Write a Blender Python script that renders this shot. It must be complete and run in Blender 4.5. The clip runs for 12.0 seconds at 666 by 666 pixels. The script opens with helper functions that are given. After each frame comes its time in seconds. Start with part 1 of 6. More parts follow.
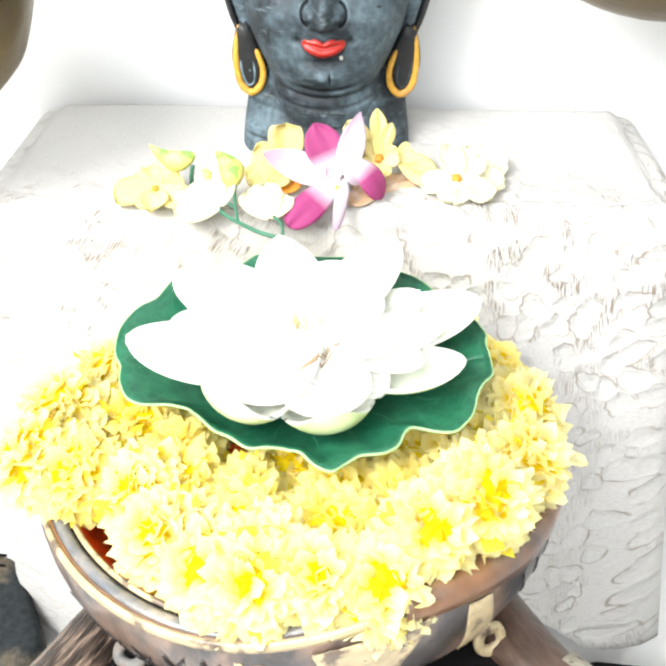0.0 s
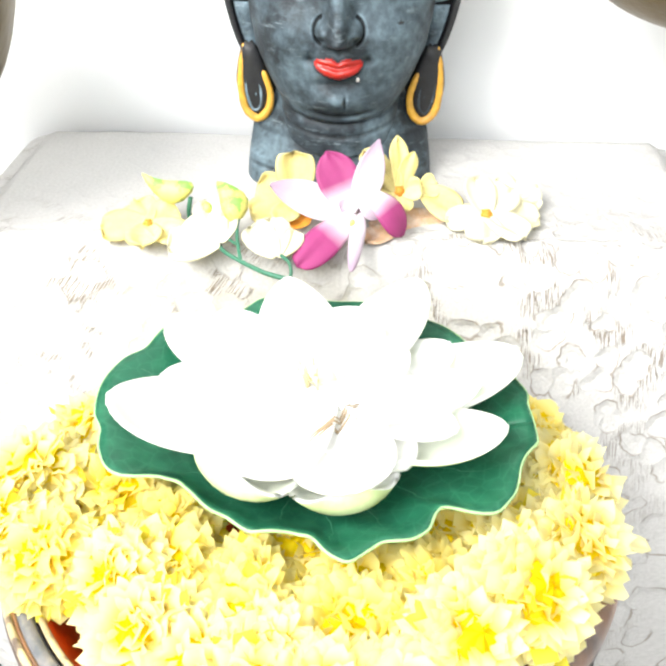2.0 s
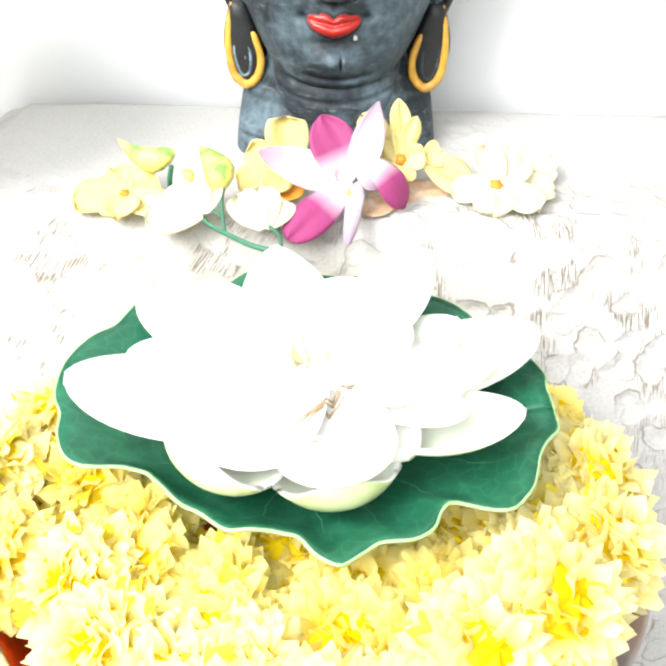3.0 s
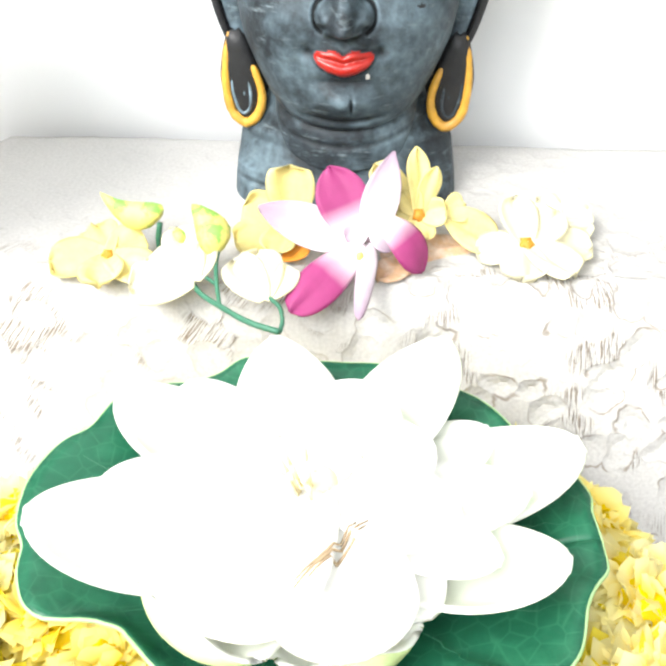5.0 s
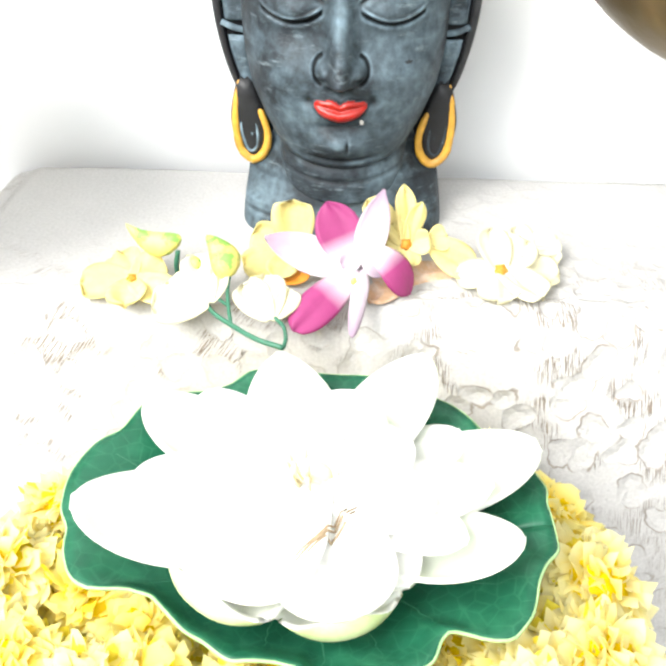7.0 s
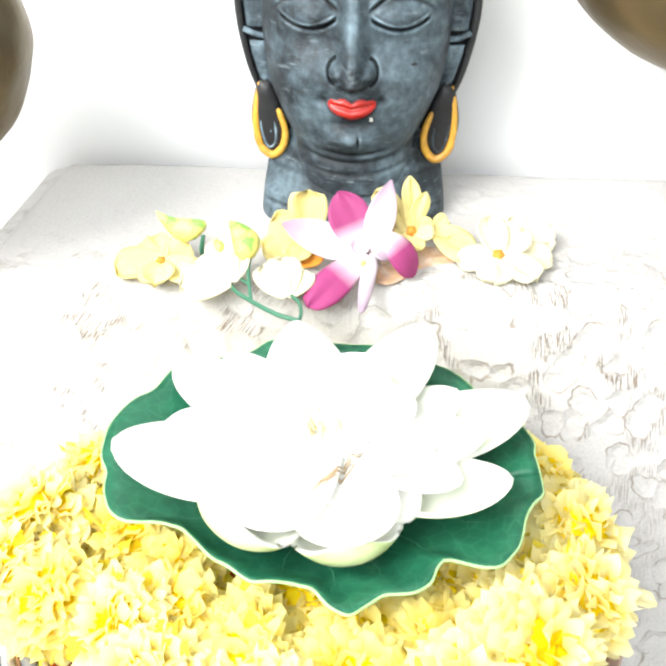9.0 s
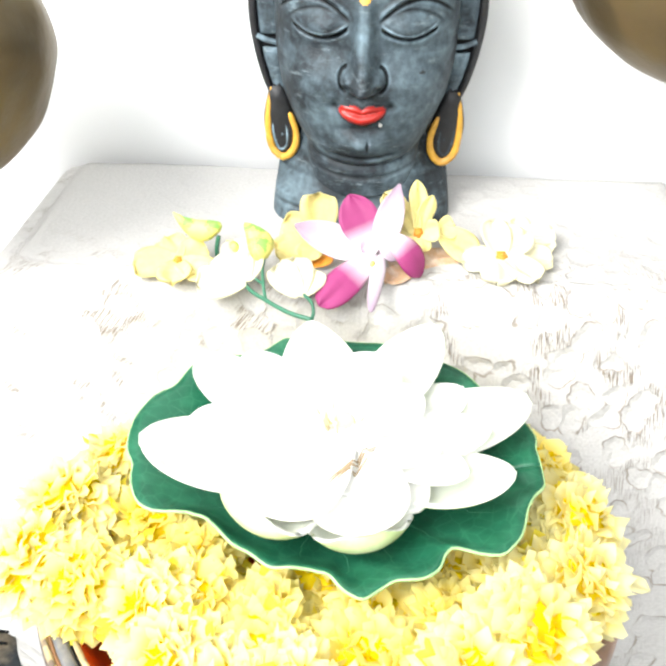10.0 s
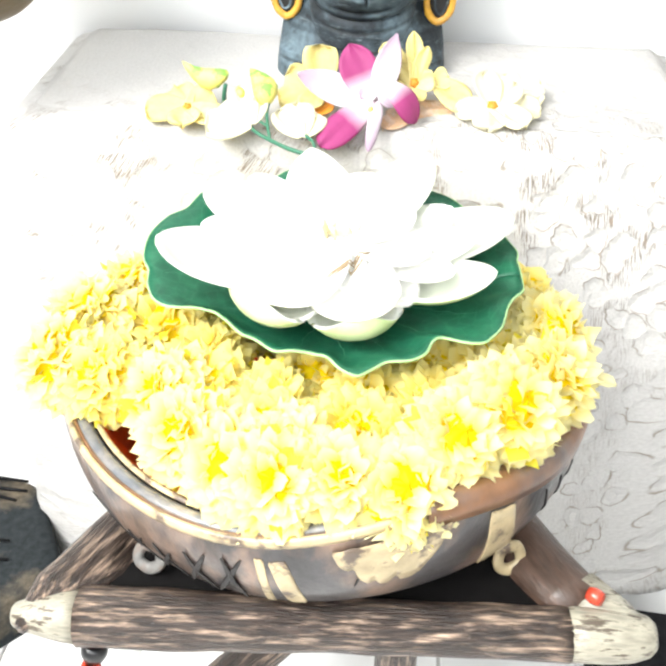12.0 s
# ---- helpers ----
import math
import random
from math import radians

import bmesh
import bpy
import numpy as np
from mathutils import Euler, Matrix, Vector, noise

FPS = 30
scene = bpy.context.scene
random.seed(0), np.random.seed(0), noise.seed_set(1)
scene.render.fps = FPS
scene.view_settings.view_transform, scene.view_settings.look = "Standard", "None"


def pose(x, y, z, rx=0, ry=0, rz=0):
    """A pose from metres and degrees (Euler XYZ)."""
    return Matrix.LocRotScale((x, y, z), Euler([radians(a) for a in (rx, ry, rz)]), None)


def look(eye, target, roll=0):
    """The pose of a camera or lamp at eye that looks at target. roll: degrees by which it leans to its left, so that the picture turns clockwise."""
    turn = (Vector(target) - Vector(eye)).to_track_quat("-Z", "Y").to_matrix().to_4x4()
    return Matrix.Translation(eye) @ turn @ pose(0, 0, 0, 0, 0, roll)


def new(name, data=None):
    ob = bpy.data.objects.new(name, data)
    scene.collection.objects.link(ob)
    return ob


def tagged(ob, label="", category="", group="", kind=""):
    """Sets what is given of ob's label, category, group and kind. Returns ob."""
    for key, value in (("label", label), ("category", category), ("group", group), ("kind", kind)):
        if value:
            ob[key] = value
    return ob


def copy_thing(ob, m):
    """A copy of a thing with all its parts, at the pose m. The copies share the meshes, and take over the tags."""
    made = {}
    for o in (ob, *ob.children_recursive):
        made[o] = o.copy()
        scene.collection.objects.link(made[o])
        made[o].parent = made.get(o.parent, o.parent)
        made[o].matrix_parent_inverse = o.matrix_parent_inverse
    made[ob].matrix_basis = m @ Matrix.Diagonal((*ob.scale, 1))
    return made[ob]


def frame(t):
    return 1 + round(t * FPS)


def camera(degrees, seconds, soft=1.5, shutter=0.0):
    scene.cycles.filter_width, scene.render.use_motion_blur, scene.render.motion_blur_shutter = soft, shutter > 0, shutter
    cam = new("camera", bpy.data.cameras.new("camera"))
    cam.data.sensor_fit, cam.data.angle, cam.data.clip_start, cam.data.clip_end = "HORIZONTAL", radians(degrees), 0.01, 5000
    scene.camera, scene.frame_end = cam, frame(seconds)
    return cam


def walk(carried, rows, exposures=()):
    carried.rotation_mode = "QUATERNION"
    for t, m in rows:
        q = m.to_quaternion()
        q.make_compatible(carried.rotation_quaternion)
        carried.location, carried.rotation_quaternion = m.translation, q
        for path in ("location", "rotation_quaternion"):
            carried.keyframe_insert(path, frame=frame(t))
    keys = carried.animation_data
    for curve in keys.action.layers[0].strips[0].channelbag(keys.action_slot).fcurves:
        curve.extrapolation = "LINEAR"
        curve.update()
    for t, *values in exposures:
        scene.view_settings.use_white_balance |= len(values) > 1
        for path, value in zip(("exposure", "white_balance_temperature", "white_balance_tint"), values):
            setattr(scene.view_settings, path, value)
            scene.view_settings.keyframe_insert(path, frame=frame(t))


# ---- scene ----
cam = camera(41.0, 12.0, soft=2.9)
PATH = [
    (0, (0.02776, -0.41868, 0.76664), (0.00307, 0.39401, 0.18447), 0.18),
    (0.5, (0.02410, -0.39891, 0.76997), (-0.00557, 0.41390, 0.18820), 0.13),
    (1, (0.02238, -0.37330, 0.76790), (-0.01162, 0.44207, 0.18996), -0.01),
    (1.5, (0.01865, -0.35915, 0.75684), (-0.01211, 0.46543, 0.19194), 0.28),
    (2, (0.01826, -0.35109, 0.73088), (-0.01010, 0.48529, 0.18346), 0.55),
    (2.5, (0.02070, -0.33099, 0.70369), (-0.00867, 0.51014, 0.16366), 0.58),
    (4.5, (0.02157, -0.26851, 0.67743), (-0.01249, 0.56979, 0.13329), 0.59),
    (5, (0.01786, -0.23656, 0.69834), (-0.02164, 0.59437, 0.14336), 0.33),
    (5.5, (0.01590, -0.21117, 0.71999), (-0.01862, 0.61636, 0.15964), 0.58),
    (6, (0.02013, -0.21484, 0.71922), (-0.01308, 0.60889, 0.15321), 0.78),
    (6.5, (0.02041, -0.25094, 0.72834), (-0.01613, 0.57860, 0.17108), 0.71),
    (8.3, (0.02711, -0.33520, 0.74395), (-0.02128, 0.51606, 0.22145), 0.43),
    (8.5, (0.02683, -0.33932, 0.74121), (-0.02530, 0.51411, 0.22262), 0.51),
    (9, (0.02610, -0.34207, 0.74582), (-0.02860, 0.50092, 0.21069), 0.32),
    (9.5, (0.02265, -0.35169, 0.75935), (-0.02906, 0.48613, 0.21585), 0.53),
    (10, (0.01744, -0.36056, 0.76627), (-0.03162, 0.47432, 0.21802), 0.80),
    (10.5, (0.01762, -0.38423, 0.76661), (-0.02926, 0.44636, 0.21171), 1.04),
    (11, (0.02225, -0.40817, 0.74775), (-0.02670, 0.41182, 0.17748), 1.10),
    (11.5, (0.02247, -0.41963, 0.73249), (-0.02692, 0.38518, 0.14101), 1.06),
    (12, (0.02490, -0.43844, 0.73363), (-0.02238, 0.35718, 0.12968), 1.20),
]
walk(cam, [(t, look(eye, target, roll)) for t, eye, target, roll in PATH], exposures=[(0.0, 0.0), (12.0, 0.0)])

# ---- world, sun, large lights ----
world = bpy.data.worlds.new("world")
scene.world = world
world.use_nodes = True
wn = world.node_tree.nodes
sky = wn.new("ShaderNodeTexSky")
sky.sky_type, sky.sun_disc, sky.sun_elevation, sky.sun_rotation = "NISHITA", False, radians(48), radians(-120)
wn["Background"].inputs["Strength"].default_value = 0.1
world.node_tree.links.new(sky.outputs["Color"], wn["Background"].inputs["Color"])

ROOM_X0, ROOM_X1, ROOM_Y0, ROOM_Y1, ROOM_Z = -1.1, 1.7, -1.7, 0.37, 2.55


def window_light(name, eye, target, width, height, watts, colour):
    data = bpy.data.lights.new(name, "AREA")
    data.shape, data.size, data.size_y, data.energy, data.color = "RECTANGLE", width, height, watts, colour
    ob = new(name, data)
    ob.matrix_world = look(eye, target)
    return ob


# daylight lamps in unseen windows: west inferred, south behind the camera added as fill
window_light("west_daylight", (ROOM_X0 + 0.02, -0.95, 1.83), (0.0, -0.05, 0.50), 1.05, 1.0, 106, (1.0, 0.99, 0.97))
window_light("south_fill", (-0.1, ROOM_Y0 + 0.02, 1.80), (0.0, 0.1, 0.50), 1.5, 1.05, 44, (0.95, 0.98, 1.0))

# ---- materials ----


def material(name, colour, rough=0.6, metal=0.0, scale=60.0, amount=0.12, bump=0.15, bump_scale=400.0,
             second=None, second_scale=12.0, second_range=(0.45, 0.65), translucent=0.0, sheen=0.0, coat=0.0, distance=0.001,
             stretch=(1, 1, 1), per_object=0.0, per_island=0.0):
    """A surface with variation at two scales: fine grain in value and relief, and larger stains of a second colour."""
    m = bpy.data.materials.new(name)
    m.use_nodes = True
    n, l = m.node_tree.nodes, m.node_tree.links
    b = n["Principled BSDF"]
    b.inputs["Roughness"].default_value, b.inputs["Metallic"].default_value = rough, metal
    b.inputs["Coat Weight"].default_value = coat
    b.inputs["Sheen Weight"].default_value = sheen
    co = n.new("ShaderNodeTexCoord")
    mp = n.new("ShaderNodeMapping")
    mp.inputs["Scale"].default_value = stretch
    l.new(co.outputs["Object"], mp.inputs["Vector"])
    fine = n.new("ShaderNodeTexNoise")
    fine.inputs["Scale"].default_value, fine.inputs["Detail"].default_value = scale, 6
    l.new(mp.outputs["Vector"], fine.inputs["Vector"])
    ramp = n.new("ShaderNodeMapRange")
    ramp.inputs["From Min"].default_value, ramp.inputs["From Max"].default_value = 0.3, 0.7
    ramp.inputs["To Min"].default_value, ramp.inputs["To Max"].default_value = 1 - amount, 1 + amount
    l.new(fine.outputs["Fac"], ramp.inputs["Value"])
    mix = n.new("ShaderNodeMix")
    mix.data_type = "RGBA"
    mix.inputs["A"].default_value = (*colour, 1)
    mix.inputs["B"].default_value = (*(second or colour), 1)
    large = n.new("ShaderNodeTexNoise")
    large.inputs["Scale"].default_value, large.inputs["Detail"].default_value = second_scale, 8
    large.inputs["Roughness"].default_value = 0.62
    l.new(mp.outputs["Vector"], large.inputs["Vector"])
    stain = n.new("ShaderNodeMapRange")
    stain.inputs["From Min"].default_value, stain.inputs["From Max"].default_value = second_range
    l.new(large.outputs["Fac"], stain.inputs["Value"])
    l.new(stain.outputs["Result"], mix.inputs["Factor"])
    mult = n.new("ShaderNodeVectorMath")
    mult.operation = "SCALE"
    l.new(mix.outputs["Result"], mult.inputs[0])
    value = ramp.outputs["Result"]
    for source, spread in (("obj", per_object), ("isl", per_island)):
        if spread:
            info = n.new("ShaderNodeObjectInfo") if source == "obj" else n.new("ShaderNodeNewGeometry")
            r = n.new("ShaderNodeMapRange")
            r.inputs["To Min"].default_value, r.inputs["To Max"].default_value = 1 - spread, 1 + spread
            l.new(info.outputs["Random" if source == "obj" else "Random Per Island"], r.inputs["Value"])
            times = n.new("ShaderNodeMath")
            times.operation = "MULTIPLY"
            l.new(value, times.inputs[0]), l.new(r.outputs["Result"], times.inputs[1])
            value = times.outputs["Value"]
    l.new(value, mult.inputs["Scale"])
    l.new(mult.outputs["Vector"], b.inputs["Base Color"])
    if bump:
        relief = n.new("ShaderNodeTexNoise")
        relief.inputs["Scale"].default_value, relief.inputs["Detail"].default_value = bump_scale, 4
        l.new(mp.outputs["Vector"], relief.inputs["Vector"])
        bp = n.new("ShaderNodeBump")
        bp.inputs["Strength"].default_value, bp.inputs["Distance"].default_value = bump, distance
        l.new(relief.outputs["Fac"], bp.inputs["Height"])
        l.new(bp.outputs["Normal"], b.inputs["Normal"])
    if translucent:
        tr = n.new("ShaderNodeBsdfTranslucent")
        l.new(mult.outputs["Vector"], tr.inputs["Color"])
        ms = n.new("ShaderNodeMixShader")
        ms.inputs["Fac"].default_value = translucent
        l.new(b.outputs["BSDF"], ms.inputs[1]), l.new(tr.outputs["BSDF"], ms.inputs[2])
        l.new(ms.outputs["Shader"], n["Material Output"].inputs["Surface"])
    return m


WHITE_WALL = material("white_wall", (0.80, 0.81, 0.81), 0.75, scale=8, amount=0.02, bump=0.08, bump_scale=180,
                      second=(0.77, 0.785, 0.79), second_scale=2.5)
# unseen walls and ceiling, kept darker than the north wall to cut bounce light
BOUNCE_GREY = material("bounce_grey", (0.46, 0.455, 0.44), 0.8, scale=8, amount=0.03, bump=0.06, bump_scale=160, second=(0.43, 0.43, 0.42), second_scale=2.5)
CEILING_PAINT = material("ceiling_paint", (0.62, 0.62, 0.61), 0.8, scale=9, amount=0.02, bump=0.05, bump_scale=150)
FLOOR_TILE = material("floor_tile", (0.74, 0.74, 0.73), 0.25, scale=14, amount=0.03, bump=0.02, second=(0.68, 0.68, 0.67),
                      second_scale=5)
GROUT = material("grout", (0.45, 0.44, 0.42), 0.9, amount=0.1)
FOAM_WHITE = material("foam_white", (0.96, 0.96, 0.94), 0.55, scale=70, amount=0.02, bump=0.06, bump_scale=900,
                      second=(0.95, 0.95, 0.92), second_scale=25, translucent=0.5)
FOAM_GREEN = material("foam_pale_green", (0.40, 0.50, 0.24), 0.6, scale=60, amount=0.05, second=(0.56, 0.64, 0.38),
                      second_scale=30, bump=0.06, bump_scale=900)
TAN_CREASE = material("tan_crease", (0.34, 0.25, 0.15), 0.7, scale=300, amount=0.2)
STAMEN = material("stamen_cream", (0.78, 0.68, 0.42), 0.6, scale=300, amount=0.1)
LEAF = material("leaf_green", (0.010, 0.088, 0.046), 0.38, scale=90, amount=0.16, bump=0.25, bump_scale=350,
                second=(0.020, 0.118, 0.062), second_scale=45, second_range=(0.45, 0.72), distance=0.0006)
LEAF_EDGE = material("leaf_edge", (0.30, 0.47, 0.22), 0.5, scale=150, amount=0.1)
LEAF_VEIN = material("leaf_vein", (0.030, 0.150, 0.080), 0.45, scale=150, amount=0.1)
CALYX = material("calyx_green", (0.16, 0.25, 0.05), 0.6, scale=120, amount=0.2)
STRAY = material("stray_petal_cream", (0.74, 0.69, 0.40), 0.6, scale=120, amount=0.06, translucent=0.3)
BOWL_DARK = material("bowl_dark_glaze", (0.040, 0.037, 0.038), 0.34, scale=70, amount=0.5, bump=0.8, bump_scale=110,
                     second=(0.19, 0.125, 0.09), second_scale=26, second_range=(0.46, 0.64), stretch=(1, 1, 0.5), coat=0.25, distance=0.0014)
BOWL_DARK.node_tree.nodes["Principled BSDF"].inputs["Specular IOR Level"].default_value = 0.4
INCISED = material("incised_line", (0.010, 0.009, 0.009), 0.6, scale=90, amount=0.3, second=(0.03, 0.026, 0.024), second_scale=80)
BOWL_BROWN = material("bowl_brown_clay", (0.20, 0.10, 0.050), 0.35, scale=60, amount=0.25, bump=0.3, bump_scale=200,
                      second=(0.12, 0.09, 0.08), second_scale=22, second_range=(0.45, 0.65), coat=0.05)
BOWL_CREAM = material("bowl_cream_paint", (0.45, 0.36, 0.21), 0.4, scale=80, amount=0.25, bump=0.3, bump_scale=220,
                      second=(0.13, 0.095, 0.07), second_scale=60, second_range=(0.54, 0.62), coat=0.05)
BOWL_GREY = material("bowl_grey_band", (0.125, 0.135, 0.15), 0.35, scale=70, amount=0.2, bump=0.25, bump_scale=220,
                     second=(0.28, 0.25, 0.22), second_scale=35, coat=0.05)
BOWL_RED = material("bowl_red_inside", (0.78, 0.085, 0.018), 0.4, scale=60, amount=0.15, second=(0.62, 0.08, 0.02), second_scale=20)
GROOVE = material("groove_black", (0.006, 0.0055, 0.0055), 0.7, scale=90, amount=0.2)
LOG = material("weathered_log", (0.032, 0.021, 0.016), 0.36, scale=40, amount=0.8, bump=1.0, bump_scale=75,
               second=(0.36, 0.26, 0.19), second_scale=24, second_range=(0.49, 0.70), stretch=(1.5, 12, 12), distance=0.0020)
LOG_BROWN = material("brown_log", (0.070, 0.042, 0.030), 0.38, scale=30, amount=0.4, bump=0.5, bump_scale=60,
                     second=(0.035, 0.025, 0.02), second_scale=14, second_range=(0.50, 0.68), stretch=(2, 7, 7), distance=0.0014)
LOG_CAP = material("log_cap_cream", (0.33, 0.31, 0.245), 0.42, scale=60, amount=0.4, bump=0.6, bump_scale=120,
                   second=(0.07, 0.055, 0.04), second_scale=60, second_range=(0.52, 0.60), stretch=(0.7, 4.5, 4.5), distance=0.0012)
BEAD_RED = material("bead_red", (0.50, 0.055, 0.028), 0.25, scale=200, amount=0.12, coat=0.3)
BEAD_BLACK = material("bead_black", (0.012, 0.012, 0.013), 0.3, amount=0.2)
WIRE = material("steel_wire", (0.45, 0.44, 0.42), 0.35, metal=1.0, amount=0.1)
LUG = material("lug_chalky", (0.16, 0.155, 0.145), 0.6, scale=120, amount=0.3, bump=0.4, bump_scale=300,
               second=(0.16, 0.13, 0.11), second_scale=90, second_range=(0.5, 0.62))
GROOVE.node_tree.nodes["Principled BSDF"].inputs["Specular IOR Level"].default_value = 0.1
ORCHID_DIPPED = material("orchid_white_to_magenta", (0.76, 0.66, 0.72), 0.6, scale=160, amount=0.06, second=(0.33, 0.038, 0.160), translucent=0.15, bump=0.15, bump_scale=800)


def by_length(m, lo, hi):
    """Lets the second colour come in along the petal's length."""
    n, l = m.node_tree.nodes, m.node_tree.links
    uv, xyz, span = n.new("ShaderNodeUVMap"), n.new("ShaderNodeSeparateXYZ"), n.new("ShaderNodeMapRange")
    uv.uv_map = "cloth"
    span.inputs["From Min"].default_value, span.inputs["From Max"].default_value = lo, hi
    l.new(uv.outputs["UV"], xyz.inputs["Vector"]), l.new(xyz.outputs["Y"], span.inputs["Value"])
    l.new(span.outputs["Result"], next(x for x in n if x.bl_idname == "ShaderNodeMix").inputs["Factor"])


by_length(ORCHID_DIPPED, 0.20, 0.52)
ORCHID_PALE = material("orchid_pale", (0.68, 0.60, 0.66), 0.6, scale=160, amount=0.05, second=(0.37, 0.27, 0.35), second_scale=40,
                       translucent=0.2)
# base whitened to paint the overlit centre, pink towards the tip
by_length(ORCHID_PALE, 0.30, 0.95)
SILK_YELLOW = material("silk_yellow", (0.80, 0.69, 0.28), 0.65, scale=220, amount=0.07, second=(0.86, 0.78, 0.36), second_scale=50,
                       translucent=0.25, bump=0.15, bump_scale=900)
SILK_IVORY = material("silk_ivory", (0.80, 0.76, 0.56), 0.65, scale=220, amount=0.05, second=(0.88, 0.80, 0.45), second_scale=40, second_range=(0.58, 0.74),
                      translucent=0.3)
PEACH_TONE = material("peach_tone", (0.62, 0.40, 0.24), 0.7, scale=220, amount=0.12, second=(0.72, 0.60, 0.50), second_scale=90, translucent=0.1)
SILK_ORANGE = material("silk_orange", (0.62, 0.24, 0.02), 0.65, scale=260, amount=0.15)
BUD = material("bud_yellow_green", (0.66, 0.60, 0.16), 0.5, scale=140, amount=0.15, second=(0.16, 0.34, 0.05), second_scale=70,
               second_range=(0.46, 0.56))
STEM = material("stem_green", (0.035, 0.15, 0.09), 0.45, scale=200, amount=0.12)
BRASS = material("aged_brass", (0.21, 0.155, 0.078), 0.40, metal=0.85, scale=14, amount=0.3, bump=0.5, bump_scale=35,
                 second=(0.10, 0.078, 0.052), second_scale=7, second_range=(0.4, 0.65), distance=0.003)
CORD = material("cord_brown", (0.20, 0.13, 0.08), 0.9, scale=400, amount=0.3)
TABLE_WOOD = material("table_wood", (0.40, 0.25, 0.13), 0.5, scale=20, amount=0.25, stretch=(1, 8, 8), bump=0.3, bump_scale=90)
BASKET = material("charcoal_cover", (0.022, 0.026, 0.028), 0.8, scale=160, amount=0.3, bump=0.5, bump_scale=500,
                  second=(0.16, 0.13, 0.09), second_scale=11, second_range=(0.54, 0.70))
STRAP = material("black_strap", (0.008, 0.008, 0.009), 0.7, scale=200, amount=0.3)
for black in (STRAP, BASKET):
    black.node_tree.nodes["Principled BSDF"].inputs["Specular IOR Level"].default_value = 0.12


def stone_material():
    """Dark blue-grey painted stone, dry-brushed lighter where proud, recess shade coloured in darker."""
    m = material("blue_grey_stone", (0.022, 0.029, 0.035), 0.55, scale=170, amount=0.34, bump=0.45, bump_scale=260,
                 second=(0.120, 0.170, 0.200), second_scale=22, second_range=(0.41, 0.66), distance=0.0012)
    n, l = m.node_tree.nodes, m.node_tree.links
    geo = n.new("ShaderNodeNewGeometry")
    # colour scaled by relief: dark wash and shade in grooves, lighter on ridges
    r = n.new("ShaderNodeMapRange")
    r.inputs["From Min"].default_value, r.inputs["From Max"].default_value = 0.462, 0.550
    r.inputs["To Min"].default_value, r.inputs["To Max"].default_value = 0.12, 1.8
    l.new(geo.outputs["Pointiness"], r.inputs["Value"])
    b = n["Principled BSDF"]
    # scratches of a dry pale brush
    brush, co, streak = n.new("ShaderNodeMapping"), n.new("ShaderNodeTexCoord"), n.new("ShaderNodeTexNoise")
    brush.inputs["Scale"].default_value, brush.inputs["Rotation"].default_value = (1.0, 1.0, 5.0), (0, 0.25, 0)
    streak.inputs["Scale"].default_value, streak.inputs["Detail"].default_value, streak.inputs["Roughness"].default_value = 45, 8, 0.75
    l.new(co.outputs["Object"], brush.inputs["Vector"]), l.new(brush.outputs["Vector"], streak.inputs["Vector"])
    fade, pale = n.new("ShaderNodeMapRange"), n.new("ShaderNodeMix")
    pale.data_type = "RGBA"
    fade.inputs["From Min"].default_value, fade.inputs["From Max"].default_value, fade.inputs["To Max"].default_value = 0.56, 0.72, 0.75
    l.new(streak.outputs["Fac"], fade.inputs["Value"]), l.new(fade.outputs["Result"], pale.inputs["Factor"])
    first = next(x for x in n if x.bl_idname == "ShaderNodeMix" and x != pale)
    after = first.outputs["Result"].links[0].to_socket
    l.new(first.outputs["Result"], pale.inputs["A"])
    pale.inputs["B"].default_value = (0.20, 0.25, 0.27, 1)
    l.new(pale.outputs["Result"], after)
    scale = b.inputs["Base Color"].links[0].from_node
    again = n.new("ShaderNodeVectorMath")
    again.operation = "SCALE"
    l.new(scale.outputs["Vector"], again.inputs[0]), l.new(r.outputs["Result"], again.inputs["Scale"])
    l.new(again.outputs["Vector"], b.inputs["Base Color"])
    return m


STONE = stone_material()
for dull in (STONE, LEAF):
    dull.node_tree.nodes["Principled BSDF"].inputs["Specular IOR Level"].default_value = 0.25


def add_veins(m):
    """A faint paler network in the leaf."""
    n, l = m.node_tree.nodes, m.node_tree.links
    co, net, thin, mix = n.new("ShaderNodeTexCoord"), n.new("ShaderNodeTexVoronoi"), n.new("ShaderNodeMapRange"), n.new("ShaderNodeMix")
    net.feature = "DISTANCE_TO_EDGE"
    net.inputs["Scale"].default_value = 110
    thin.inputs["From Max"].default_value, thin.inputs["To Min"].default_value, thin.inputs["To Max"].default_value = 0.05, 0.2, 0.0
    l.new(co.outputs["Object"], net.inputs["Vector"]), l.new(net.outputs["Distance"], thin.inputs["Value"])
    mix.data_type = "RGBA"
    mix.inputs["B"].default_value = (0.06, 0.24, 0.13, 1)
    b = n["Principled BSDF"]
    l.new(b.inputs["Base Color"].links[0].from_socket, mix.inputs["A"])
    l.new(thin.outputs["Result"], mix.inputs["Factor"])
    l.new(mix.outputs["Result"], b.inputs["Base Color"])


add_veins(LEAF)


